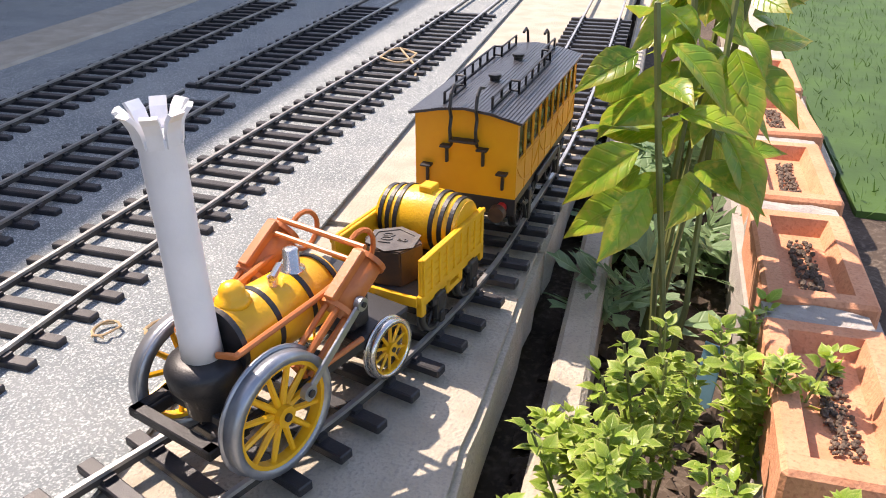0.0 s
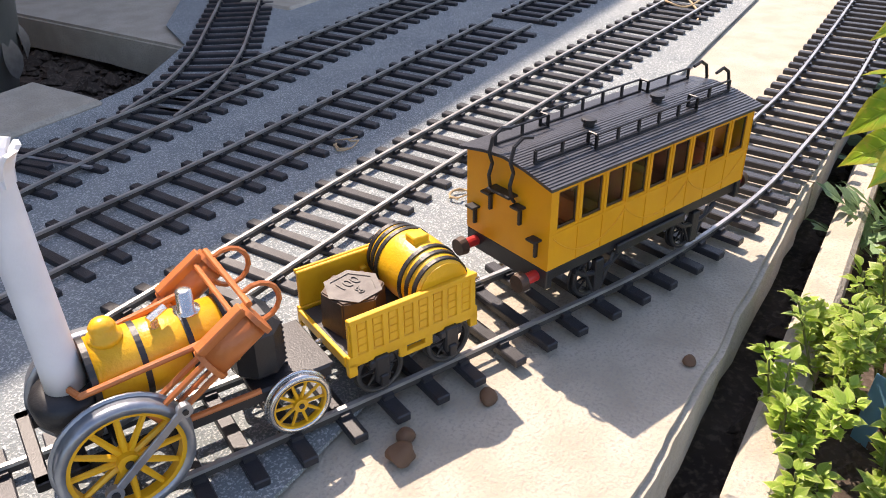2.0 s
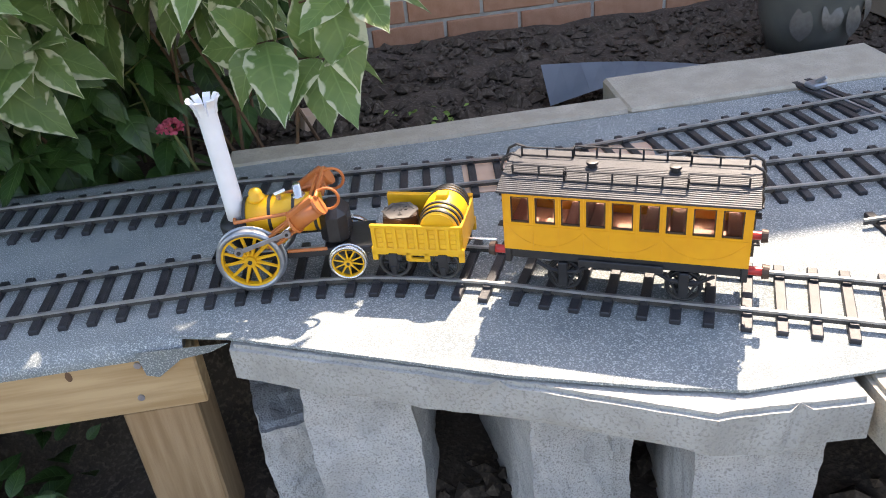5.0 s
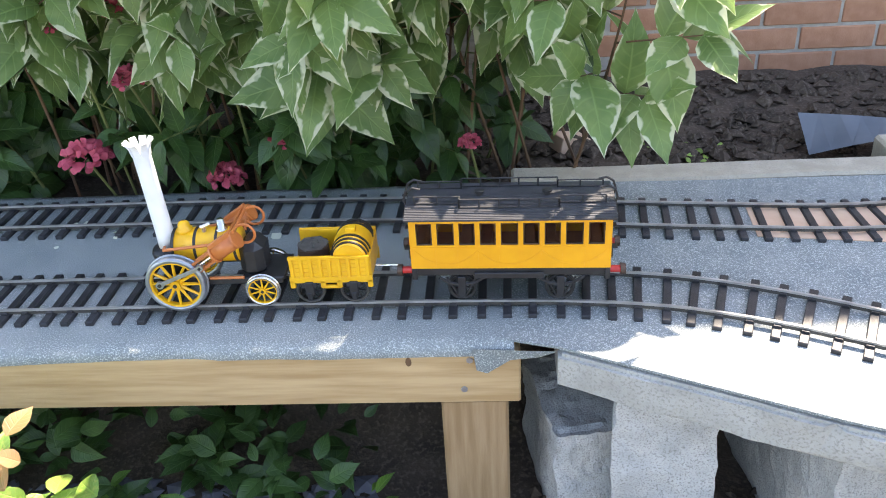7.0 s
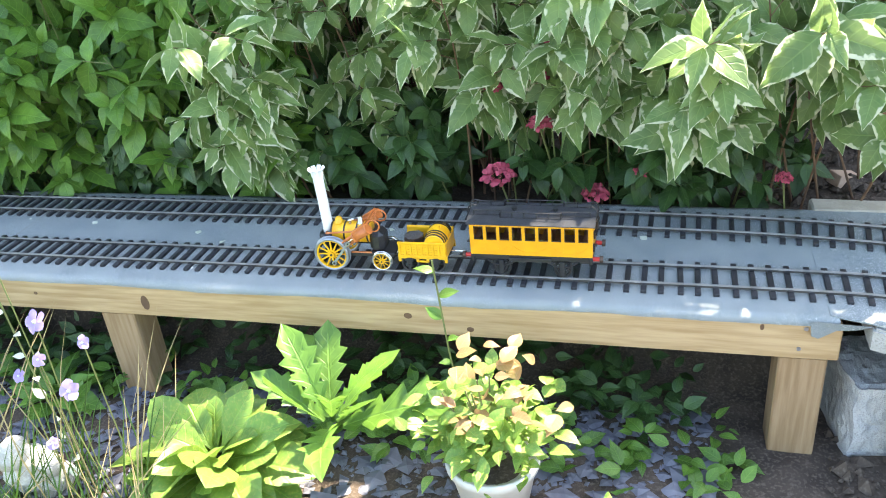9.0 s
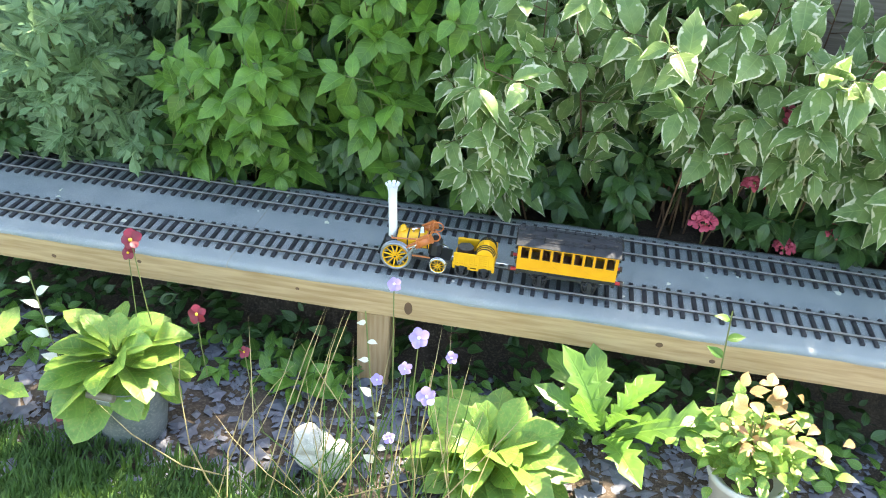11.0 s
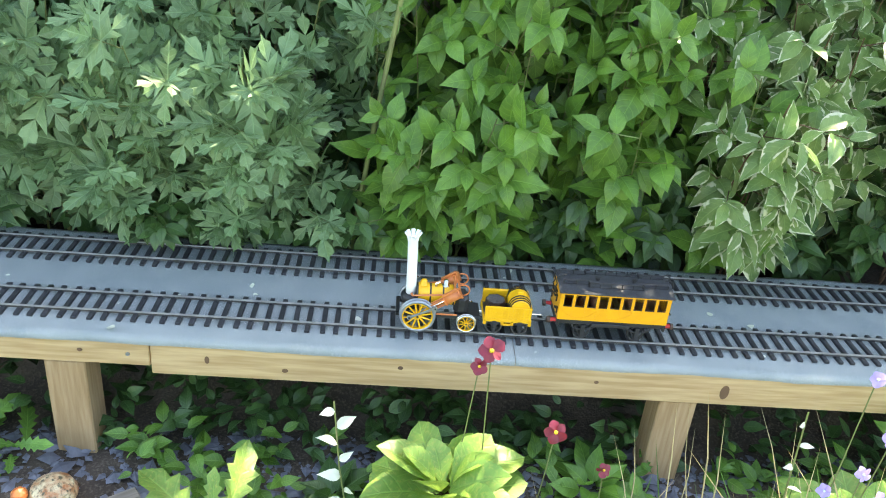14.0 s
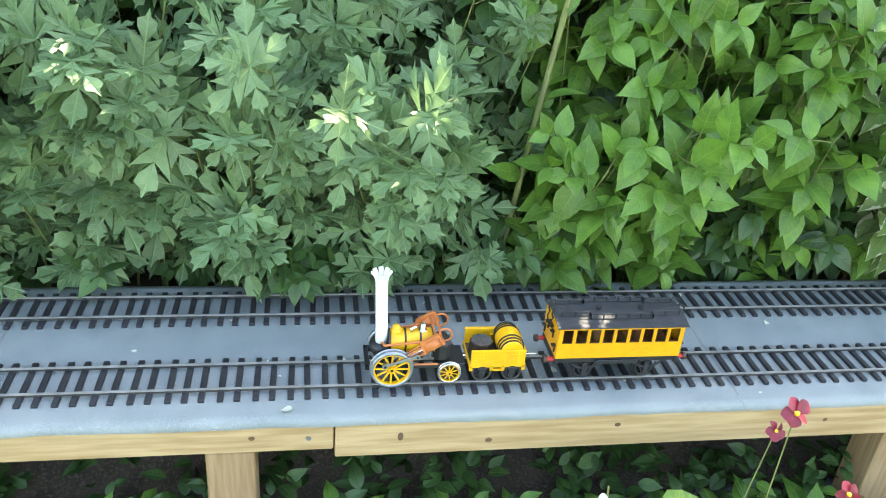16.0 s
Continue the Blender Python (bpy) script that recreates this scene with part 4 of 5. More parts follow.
    for s in (-1, 1):
        box(bm, 0.002, L - 0.002, s * 0.050 - 0.003, s * 0.050 + 0.003, 0.066, 0.080, 0.001)
        box(bm, 0.095, 0.20, s * 0.056 - 0.002, s * 0.056 + 0.002, 0.063, 0.073, 0.001)
    for x in (0.004, L - 0.004):
        box(bm, x - 0.004, x + 0.004, -0.056, 0.056, 0.060, 0.080, 0.001)
    box(bm, 0.02, L - 0.02, -0.03, 0.03, 0.060, 0.078, 0.002)
    part("underframe", bm, BLACK, th, "black underframe")
    for s in (-1, 1):
        for x in (0.075, 0.225):
            bm = bmesh.new()
            box(bm, x - 0.006, x + 0.006, s * 0.052 - 0.003, s * 0.052 + 0.004, 0.028, 0.064, 0.001)
            tube(bm, [(x - 0.034, s * 0.052, 0.062), (x - 0.018, s * 0.052, 0.052), (x, s * 0.052, 0.049), (x + 0.018, s * 0.052, 0.052), (x + 0.034, s * 0.052, 0.062)], 0.0028, 6)
            tube(bm, [(x - 0.022, s * 0.052, 0.062), (x - 0.006, s * 0.052, 0.030), (x + 0.006, s * 0.052, 0.030), (x + 0.022, s * 0.052, 0.062)], 0.0018, 6)
            part("axle_guard", bm, BLACK, th, "black axle guard and leaf spring")
            spoked_wheel("wheel", th, x, s * 0.040, 0.0225, 0.006, 8, s, BLACK, BLACK, 0.14, 0.2)
    for x in (0.075, 0.225):
        bm = bmesh.new()
        rod(bm, (x, -0.044, RZ + 0.0225), (x, 0.044, RZ + 0.0225), 0.0032)
        part("axle", bm, BLACK, th)
    return th


ENGINE, RODS = engine()
TENDER, BARREL, WEIGHT, COACH = tender(), barrel(), weight(), coach()

# ---- plants ----
def unit(v):
    return v / np.maximum(np.linalg.norm(v, axis=-1, keepdims=True), 1e-9)


def leaf_shape(kind):
    """Leaf of unit length along x, folded at the midrib: verts, faces, surface coordinates."""
    V, Fc, T = [], [], []
    if kind == "lobed":
        half = ((0.0, 0.02), (0.22, 0.10), (0.42, 0.22), (0.60, 0.30), (0.66, 0.15), (0.80, 0.17), (0.86, 0.05))
        for a, ln, dz in ((0, 1.0, 0.0), (1.0, 0.74, 0.05), (-1.0, 0.74, 0.03)):
            o = len(V)
            c, s = math.cos(a), math.sin(a)
            rim = [(x, w) for x, w in half] + [(1.0, 0.0)] + [(x, -w) for x, w in half[::-1]]
            pts = [(0.42, 0.0, -0.03), (0.72, 0.0, -0.08)] + [(x, w, 0.10 * abs(w) - 0.14 * x * x) for x, w in rim]
            for x, y, z in pts:
                x, y = x * ln, y * ln
                V.append((x * c - y * s, x * s + y * c, z * ln + dz))
                T.append((x / ln, y / ln / 0.3))
            k = len(rim)
            for i in range(k):
                hub = 0 if min(rim[i][0], rim[(i + 1) % k][0]) < 0.6 else 1
                Fc.append((o + hub, o + 2 + (i + 1) % k, o + 2 + i))
            Fc += [(o, o + 1, o + 2 + 4), (o + 1, o, o + 2 + k - 5)]
        return np.array(V), Fc, T
    if kind == "jagged":
        xs = [0, 0.14, 0.18, 0.32, 0.35, 0.50, 0.53, 0.67, 0.70, 0.84, 1.0]
        ws = [0.02, 0.10, 0.05, 0.16, 0.07, 0.20, 0.10, 0.22, 0.13, 0.15, 0.0]
    elif kind == "round":
        xs = [0, 0.12, 0.3, 0.5, 0.72, 0.9, 1.0]
        ws = [0.02, 0.07, 0.17, 0.27, 0.27, 0.15, 0.0]
    elif kind == "blade":
        xs = [0, 0.4, 0.75, 1.0]
        ws = [0.02, 0.025, 0.018, 0.0]
    else:
        xs = [0, 0.07, 0.2, 0.38, 0.56, 0.74, 0.89, 1.0]
        ws = [0.01, 0.11, 0.215, 0.265, 0.235, 0.145, 0.05, 0.0]
    rows = []
    for j, (x, w) in enumerate(zip(xs, ws)):
        droop = 0.05 * x - 0.27 * x * x
        r, t = [(x, 0, droop)], [(x, 0.0)]
        for sgn in (1, -1):
            if kind != "blade":
                r.append((x, sgn * w * 0.55, droop + 0.24 * w))
                t.append((x, sgn * 0.55))
            wob = 0.05 * w * math.sin(5.0 * j + sgn)
            r.append((x, sgn * w, droop + 0.26 * w + wob))
            t.append((x, sgn * 1.0))
        rows.append([len(V) + i for i in range(len(r))])
        V += r
        T += t
    for a, b in zip(rows[:-1], rows[1:]):
        if kind != "blade":
            Fc += [(a[0], b[0], b[1], a[1]), (a[1], b[1], b[2], a[2]), (a[0], a[3], b[3], b[0]), (a[3], a[4], b[4], b[3])]
        else:
            Fc += [(a[0], b[0], b[1], a[1]), (a[0], a[2], b[2], b[0])]
    return np.array(V, float), Fc, T


def leaves(name, P, D, S, kind, mats, label="", parent=None, category="", seed=0, up=(0, -0.45, 0.9), wide=1.0):
    """Leaves at points P, pointing along D, of sizes S, faces turned roughly to up."""
    rg = np.random.default_rng(seed)
    V, Fc, T = leaf_shape(kind)
    V = V * (1, wide, 1)
    D = unit(np.asarray(D, float))
    U = np.asarray(up, float) + rg.normal(0, 0.35, D.shape)
    Y = unit(np.cross(U, D))
    Z = np.cross(D, Y)
    curl = rg.uniform(0.3, 1.7, (len(P), 1))
    co = P[:, None, :] + S[:, None, None] * (V[None, :, :1] * D[:, None, :] + V[None, :, 1:2] * Y[:, None, :] + (V[None, :, 2] * curl)[:, :, None] * Z[:, None, :])
    n = len(V)
    faces = [tuple(i + k * n for i in f) for k in range(len(P)) for f in Fc]
    ob = scatter_mesh(name, co.reshape(-1, 3).tolist(), faces, mats, None, label, category, smooth=kind != "lobed", parent=parent)
    lay = ob.data.uv_layers.new(name="blade")
    idx = np.empty(len(ob.data.loops), dtype=np.int32)
    ob.data.loops.foreach_get("vertex_index", idx)
    lay.data.foreach_set("uv", np.array(T, dtype=np.float32)[idx % n].ravel())
    return ob


def shrub(name, label, category, x0, x1, y0, y1, z0, z1, n_stems, twigs, size, kind, mats, seed, lean=-0.25, wide=1.0, stem=STEMM, spread=0.12, tmin=0.12, reach=0.16, droop=0.35, pairs=3):
    """Upright stems from the ground; side twigs carry crossed pairs of leaves and a tuft at the tip."""
    rg = np.random.default_rng(seed)
    th = empty(name, label, category, pose((x0 + x1) / 2, (y0 + y1) / 2, 0))
    off = np.array(((x0 + x1) / 2, (y0 + y1) / 2, 0))
    P, D, S = [], [], []
    bm = bmesh.new()
    for k in range(n_stems):
        bx, by = rg.uniform(x0, x1), y0 + (y1 - y0) * rg.random() ** 1.3
        fr = 1 - (by - y0) / max(y1 - y0, 1e-3)
        top = z0 + (z1 - z0) * (0.45 + 0.55 * (1 - fr)) * rg.uniform(0.65, 1.08)
        base = np.array((bx, by, min(z0, ground_z(bx, by)) - 0.02))
        tip = np.array((bx + rg.normal(0, spread), by + lean * (0.25 + fr) * rg.uniform(0.3, 1.0), top))
        mid = (base + tip) / 2 + np.array((rg.normal(0, 0.03), 0.05, 0.06))
        pts = [(1 - t) ** 2 * base + 2 * t * (1 - t) * mid + t * t * tip - off for t in np.linspace(0, 1, 6)]
        for q, (a, b) in enumerate(zip(pts[:-1], pts[1:])):
            rod(bm, a, b, 0.0042 - 0.0005 * q, 0.0037 - 0.0005 * q, 5)
        for q in range(twigs):
            t = tmin + (1 - tmin) * (q + rg.random()) / twigs
            p = (1 - t) ** 2 * base + 2 * t * (1 - t) * mid + t * t * tip - off
            a = rg.uniform(0, 2 * math.pi)
            d = unit(np.array((math.cos(a), math.sin(a) - 0.6, rg.uniform(-0.1, 0.7))))
            ln = reach * rg.uniform(0.5, 1.2)
            e = p + d * ln
            rod(bm, p, e, 0.0018, 0.0012, 4)
            side = unit(np.cross(d, (0, 0, 1.0)) + rg.normal(0, 0.15, 3))
            for w in range(pairs):
                f = 0.35 + 0.65 * (w + 1) / pairs
                cross = side if w % 2 else unit(np.cross(side, d))
                for sg in (-1, 1):
                    v = d * (0.35 + 0.5 * (w == pairs - 1)) + sg * cross * 0.9 + rg.normal(0, 0.16, 3)
                    v[2] -= droop * rg.uniform(0.3, 1.5)
                    P.append(p + d * ln * f)
                    D.append(v)
                    S.append(size * rg.uniform(0.7, 1.15) * (1.0 - 0.28 * (w == pairs - 1)) * (1 - 0.15 * t))
    part("woody_frame", bm, stem, th, "thin branching stems")
    leaves("foliage", np.array(P), D, np.array(S), kind, mats, "dense leaves", th, seed=seed + 50, wide=wide)
    return th


shrub("dogwood_shrub", "variegated shrub, green leaves with cream margins over the track", "shrub", -1.0, 0.36, 0.50, 0.95, 0.10, 1.15, 40, 6, 0.175, "pointed", [L_VAR], 11, -0.42, 1.0, BARK, tmin=0.46, droop=0.45)
shrub("dogwood_shrub", "second variegated shrub with cream-edged leaves", "shrub", -1.80, -0.85, 0.50, 0.95, 0.0, 1.2, 36, 6, 0.150, "pointed", [L_VAR], 12, -0.34, 0.95, BARK, tmin=0.30, droop=0.45)
shrub("leafy_shrub", "dense bright green shrub with pointed leaves", "shrub", -2.72, -1.45, 0.48, 1.0, -0.05, 1.3, 58, 7, 0.138, "pointed", [L_MID], 13, -0.22, 1.1, reach=0.13, droop=0.3)
shrub("lobed_shrub", "soft blue-green shrub with lobed leaves", "shrub", -4.9, -2.85, 0.48, 1.0, -0.02, 1.3, 95, 7, 0.165, "lobed", [L_GREY], 14, -0.28, 1.05, reach=0.15, droop=0.15, pairs=2)
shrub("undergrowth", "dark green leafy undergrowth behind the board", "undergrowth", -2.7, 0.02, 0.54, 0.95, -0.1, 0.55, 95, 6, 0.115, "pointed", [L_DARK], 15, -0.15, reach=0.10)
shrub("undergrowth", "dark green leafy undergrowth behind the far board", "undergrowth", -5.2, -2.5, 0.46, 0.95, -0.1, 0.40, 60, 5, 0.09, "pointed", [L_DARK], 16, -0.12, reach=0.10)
# Added shrubs with tops out of view, there to block the sun from the board.
shrub("shade_shrub", "tall dark green shrubs added along the fence to shade the board", "shrub", -5.6, -1.00, 0.85, 1.15, 0.1, 3.0, 110, 9, 0.15, "pointed", [L_DARK], 17, -0.25, reach=0.2)


def low_plants(name, label, x0, x1, y0, y1, n, size, kind, mats, seed, hgt=0.10, wide=1.0, per=6):
    rg = np.random.default_rng(seed)
    P, D, S = [], [], []
    for k in range(n):
        bx, by = rg.uniform(x0, x1), rg.uniform(y0, y1)
        z = ground_z(bx, by)
        h = hgt * rg.uniform(0.3, 1.2)
        for q in range(per):
            a = rg.uniform(0, 6.28)
            d = np.array((math.cos(a), math.sin(a) - 0.2, rg.uniform(0.0, 0.8)))
            P.append((bx + rg.normal(0, .02), by + rg.normal(0, .02), z + h * rg.random()))
            D.append(d)
            S.append(size * rg.uniform(0.6, 1.25))
    return leaves(name, np.array(P), D, np.array(S), kind, mats, label, None, "plants", seed, (0, -0.4, 1), wide)


low_plants("ground_cover", "dark green low plants under the board", -4.6, -0.15, -0.10, 0.30, 260, 0.06, "pointed", [L_DARK], 21, 0.16)
low_plants("ground_cover", "green low weeds before the posts", -3.3, -0.15, -0.30, -0.06, 90, 0.06, "pointed", [L_MID], 22, 0.10)
low_plants("fern", "small green fern fronds at the foot of a post", -4.1, -3.6, -0.35, -0.1, 22, 0.12, "jagged", [L_MID], 23, 0.12, 0.9)
low_plants("seedlings", "tiny bright green seedlings on bare soil", 0.2, 1.1, 0.55, 0.9, 12, 0.018, "round", [L_LIGHT], 24, 0.02)
low_plants("weeds", "pale green weeds in the herb bed", 1.75, 2.6, -0.86, -0.72, 22, 0.09, "lobed", [L_GREY], 25, 0.12)


def rosette(name, label, x, y, z, n, size, kind, mats, seed, tilt=(0.15, 1.0), wide=1.0, stalk=0.03):
    rg = np.random.default_rng(seed)
    th = empty(name, label, "plant", pose(x, y, z))
    P, D, S = [], [], []
    for k in range(n):
        a = 2.4 * k + rg.uniform(-.3, .3)
        e = tilt[0] + (tilt[1] - tilt[0]) * (k / n)
        d = np.array((math.cos(a) * math.cos(e), math.sin(a) * math.cos(e), math.sin(e)))
        P.append(d * stalk * rg.uniform(0.6, 1.4) + (0, 0, 0.02 * k / n))
        D.append(d)
        S.append(size * rg.uniform(0.75, 1.15) * (1 - 0.35 * k / n))
    for k in range(n):
        leaves("leaf", np.array(P[k:k + 1]), D[k:k + 1], np.array(S[k:k + 1]), kind, mats, "", th, seed=seed + k, up=(0, -0.1, 1), wide=wide)
    return th


def bucket():
    th = empty("bucket", "weathered galvanised bucket with a wooden-grip wire handle", "bucket", pose(-2.47, -0.50, -0.40))
    part("pail", lathe([(0.088, 0), (0.092, 0.004), (0.120, 0.205), (0.126, 0.21), (0.122, 0.215), (0.115, 0.205), (0.112, 0.18)], 36), ZINC, th, "grey galvanised pail", True)
    part("compost", lathe([(0.111, 0.176), (0.108, 0.186), (0.02, 0.19)], 24), SOIL, th, "dark compost")
    bm = bmesh.new()
    tube(bm, [(0.125 * math.cos(a), -0.125 * math.sin(a) * 0.95, 0.20 + 0.03 * math.sin(a)) for a in [math.pi * i / 14 for i in range(15)]], 0.002, 6)
    part("wire_handle", bm, STEEL, th, "bent wire handle")
    bm = bmesh.new()
    rod(bm, (-0.045, -0.123, 0.229), (0.035, -0.125, 0.229), 0.011, None, 12)
    part("grip", bm, OLDWOOD, th, "turned wooden grip")


bucket()
rosette("primrose", "yellow-green primrose plant growing in the bucket", -2.49, -0.50, -0.15, 44, 0.20, "round", [L_LIGHT], 31, (-0.55, 1.05), 1.1)
rosette("primrose", "large yellow-green primrose clump on the ground", -1.40, -0.44, -0.34, 46, 0.24, "round", [L_LIGHT], 32, (-0.05, 0.95), 1.0)
rosette("dandelion", "long jagged bright green dandelion leaves", -1.10, -0.38, -0.24, 11, 0.32, "jagged", [L_MID], 33, (0.5, 1.2), 0.95)
rosette("dandelion", "jagged dandelion leaves beside the slate", -3.02, -0.48, -0.36, 8, 0.25, "jagged", [L_LIGHT], 34, (0.4, 1.3), 0.9)
rosette("broad_weed", "low broad-leaved weed under the board", -2.75, -0.30, -0.38, 14, 0.13, "pointed", [L_DARK], 35, (0.2, 1.0), 1.1)
rosette("broad_weed", "broad-leaved weed beside a post", -2.05, -0.22, -0.38, 14, 0.14, "pointed", [L_MID], 36, (0.2, 1.0), 1.0)


def pot_plant():
    th = empty("plant_pot", "round cream plant pot on the ground", "pot", pose(-0.70, -0.42, -0.40))
    part("pot_body", lathe([(0.07, 0), (0.10, 0.15), (0.108, 0.155), (0.108, 0.175), (0.10, 0.175), (0.095, 0.15)], 32), WHITEPOT, th, "cream pot", True)
    part("compost", lathe([(0.095, 0.145), (0.05, 0.155), (0.01, 0.156)], 20), SOIL, th)


pot_plant()
rg0 = np.random.default_rng(41)
sp = empty("pot_shrub", "light green potted shrub with pinkish young tips", "plant", pose(-0.70, -0.42, -0.23))
for mname, kk, mm, lo in (("foliage", 230, L_LIGHT, 0.0), ("young_foliage", 36, L_PINK, 0.11)):
    Pp = np.stack([rg0.normal(0, .075, kk), rg0.normal(0, .06, kk), lo + rg0.uniform(0, 0.16, kk)], 1)
    Dd = np.stack([rg0.normal(0, 1, kk), rg0.normal(-.2, 1, kk), rg0.uniform(-.1, .9, kk)], 1)
    leaves(mname, Pp, Dd, rg0.uniform(.03, .066, kk), "pointed", [mm], "pinkish young leaves" if mm is L_PINK else "light green leaves", sp, seed=42, up=(0, -.3, 1), wide=1.2)
bm = bmesh.new()
for k in range(12):
    rod(bm, (0, 0, -0.01), (rg0.normal(0, .07), rg0.normal(0, .05), rg0.uniform(.1, .25)), 0.003, 0.002, 5)
part("twigs", bm, STEMM, sp, "green twigs")


def flower(name, label, x, y, z, r, petals, m1, m2, seed, gz=None, face=(0, -0.8, 0.5)):
    """Blossom on a thin stalk from the ground."""
    rg = np.random.default_rng(seed)
    th = empty(name, label, "flower", pose(x, y, z))
    f = unit(np.array(face, float))
    e1 = unit(np.cross(f, (0, 0, 1)))
    e2 = np.cross(f, e1)
    D = np.array([e1 * math.cos(2 * math.pi * k / petals) + e2 * math.sin(2 * math.pi * k / petals) + f * 0.15 for k in range(petals)])
    leaves("petals", np.zeros((petals, 3)), D, r * rg.uniform(.9, 1.1, petals), "round", [m1], "", th, seed=seed, up=tuple(f), wide=1.7)
    bm = bmesh.new()
    bmesh.ops.create_icosphere(bm, subdivisions=1, radius=r * 0.2, matrix=Matrix.Translation(f * r * 0.12))
    part("eye", bm, m2, th)
    bm = bmesh.new()
    g = (ground_z(x, y) if gz is None else gz) - z
    tube(bm, [(0, 0, 0), (rg.normal(0, .01), 0.01, g * 0.5), (rg.normal(0, .02), 0.03, g)], 0.0016, 5)
    part("stalk", bm, STEMM, th, "thin green stalk")


for i, (x, y, z, r) in enumerate(((-2.42, -0.45, 0.24, .030), (-2.44, -0.44, 0.19, .020), (-2.25, -0.46, 0.035, .027), (-2.12, -0.46, -0.07, .018), (-2.62, -0.62, -0.28, .018))):
    flower("pansy", "wine-red pansy with a yellow eye", x, y, z, r, 5, WINE, YELF, 60 + i, gz=-0.21 if i < 3 else None)
for i, (x, y, z, r) in enumerate(((-1.60, -0.62, 0.20, .026), (-1.67, -0.60, 0.33, .018), (-1.57, -0.63, 0.03, .026), (-1.63, -0.62, 0.10, .018), (-1.70, -0.62, 0.05, .016), (-1.52, -0.60, 0.14, .016), (-1.66, -0.64, -0.12, .016))):
    flower("mauve_flower", "pale mauve campanula flower on a thin stalk", x, y, z, r, 5, PURPLE, WHITEF, 70 + i)


def valerian(x, y, z, r, seed):
    rg = np.random.default_rng(seed)
    th = empty("red_valerian", "domed cluster of tiny deep pink flowers", "flower", pose(x, y, z))
    n = 130
    v = unit(rg.normal(0, 1, (n, 3)))
    v[:, 2] = np.abs(v[:, 2]) * 0.8
    leaves("flower_head", v * r * rg.uniform(.55, 1.0, (n, 1)), v + rg.normal(0, .5, (n, 3)), np.full(n, r * 0.42), "round", [PINK], "", th, seed=seed, wide=1.8)
    bm = bmesh.new()
    tube(bm, [(0, 0, 0), (0.02, 0.05, -0.12), (0.03, 0.12, ground_z(x, y + .12) - z)], 0.003, 5)
    part("stalk", bm, STEMM, th, "green stalk")


for i, (x, y, z, r) in enumerate(((-0.397, 0.4, 0.111, 0.03), (-0.816, 0.4, 0.084, 0.042), (-0.535, 0.4, 0.032, 0.032), (-0.691, 0.4, 0.246, 0.03), (-0.033, 0.4, 0.092, 0.02), (-0.815, 0.4, 0.355, 0.022), (-0.684, 0.4, 0.381, 0.026), (-0.63, 0.4, 0.477, 0.046), (-0.528, 0.4, 0.371, 0.026))):
    valerian(x, y, z, r, 80 + i)

# grass
def grass(name, label, n, x0, x1, y0, y1, h, material, seed, tilt=0.5, wide=1.0):
    rg = np.random.default_rng(seed)
    x, y = rg.uniform(x0, x1, n), rg.uniform(y0, y1, n)
    z = np.array([ground_z(a, b) for a, b in zip(x, y)])
    D = np.stack([rg.normal(0, tilt, n), rg.normal(0, tilt, n), np.ones(n)], 1)
    leaves(name, np.stack([x, y, z], 1), D, h * rg.uniform(.5, 1.2, n), "blade", [material], label, None, "grass", seed, (0, -1, 0.2), wide)


lawn = finish("lawn_base", prism([(-4.6, -3.4), (-1.7, -3.4), (-1.7, -0.70), (-2.6, -0.66), (-3.2, -0.60), (-4.6, -0.54)], -0.42, -0.388), GRASS)
tagged(lawn, "green base of the mown lawn", "lawn", kind="structure")
grass("lawn", "short green lawn grass", 21000, -4.5, -1.8, -1.25, -0.60, 0.065, GRASS, 91, 0.45, 1.6)
grass("lawn", "short green lawn beyond the herb bed", 9000, 2.2, 4.4, -2.4, -1.1, 0.03, GRASS, 92, 0.45, 2.0)
lawn = finish("lawn_base", prism([(2.2, -4.0), (8.0, -4.0), (8.0, -1.10), (2.2, -1.10)], -0.2, -0.118), GRASS)
tagged(lawn, "green lawn beyond the herb bed", "lawn", kind="structure")
grass("tall_grass", "thin tall grass stems among the flowers", 46, -2.15, -1.45, -0.75, -0.52, 0.50, DRY, 93, 0.40, 0.14)
grass("tall_grass", "green grass tuft beside the flowers", 70, -1.95, -1.5, -0.75, -0.5, 0.34, GRASS, 94, 0.45, 0.25)
grass("dry_tuft", "tuft of dry straw below the slab edge", 150, 0.95, 1.15, -0.82, -0.72, 0.14, DRY, 95, 0.9, 0.8)


def tall_weed(x, y, z0, z1, seed, label, m=L_MID, size=0.05):
    rg = np.random.default_rng(seed)
    th = empty("tall_weed", label, "weed", pose(x, y, z0))
    bm = bmesh.new()
    h = z1 - z0
    pts = [(0, 0, 0), (0.01, 0, h * .3), (-0.012, 0, h * .6), (-0.03, 0, h)]
    tube(bm, pts, 0.0022, 5)
    part("stem", bm, STEMM, th, "thin stem")
    t = np.linspace(.15, .95, 9)
    P = np.stack([np.interp(t, [0, .3, .6, 1], [p[0] for p in pts]), t * 0, t * h], 1)
    leaves("leaves", P, np.stack([np.where(np.arange(9) % 2, 1, -1), rg.normal(-.3, .3, 9), rg.uniform(.2, .8, 9)], 1), size * rg.uniform(.6, 1.1, 9), "pointed", [m], "", th, seed=seed)


tall_weed(-0.80, -0.30, -0.40, 0.20, 101, "thin weed with small leaves before the board")
tall_weed(-2.72, -0.45, -0.40, 0.08, 102, "weed with pale drying flower heads", WHITEF, 0.06)
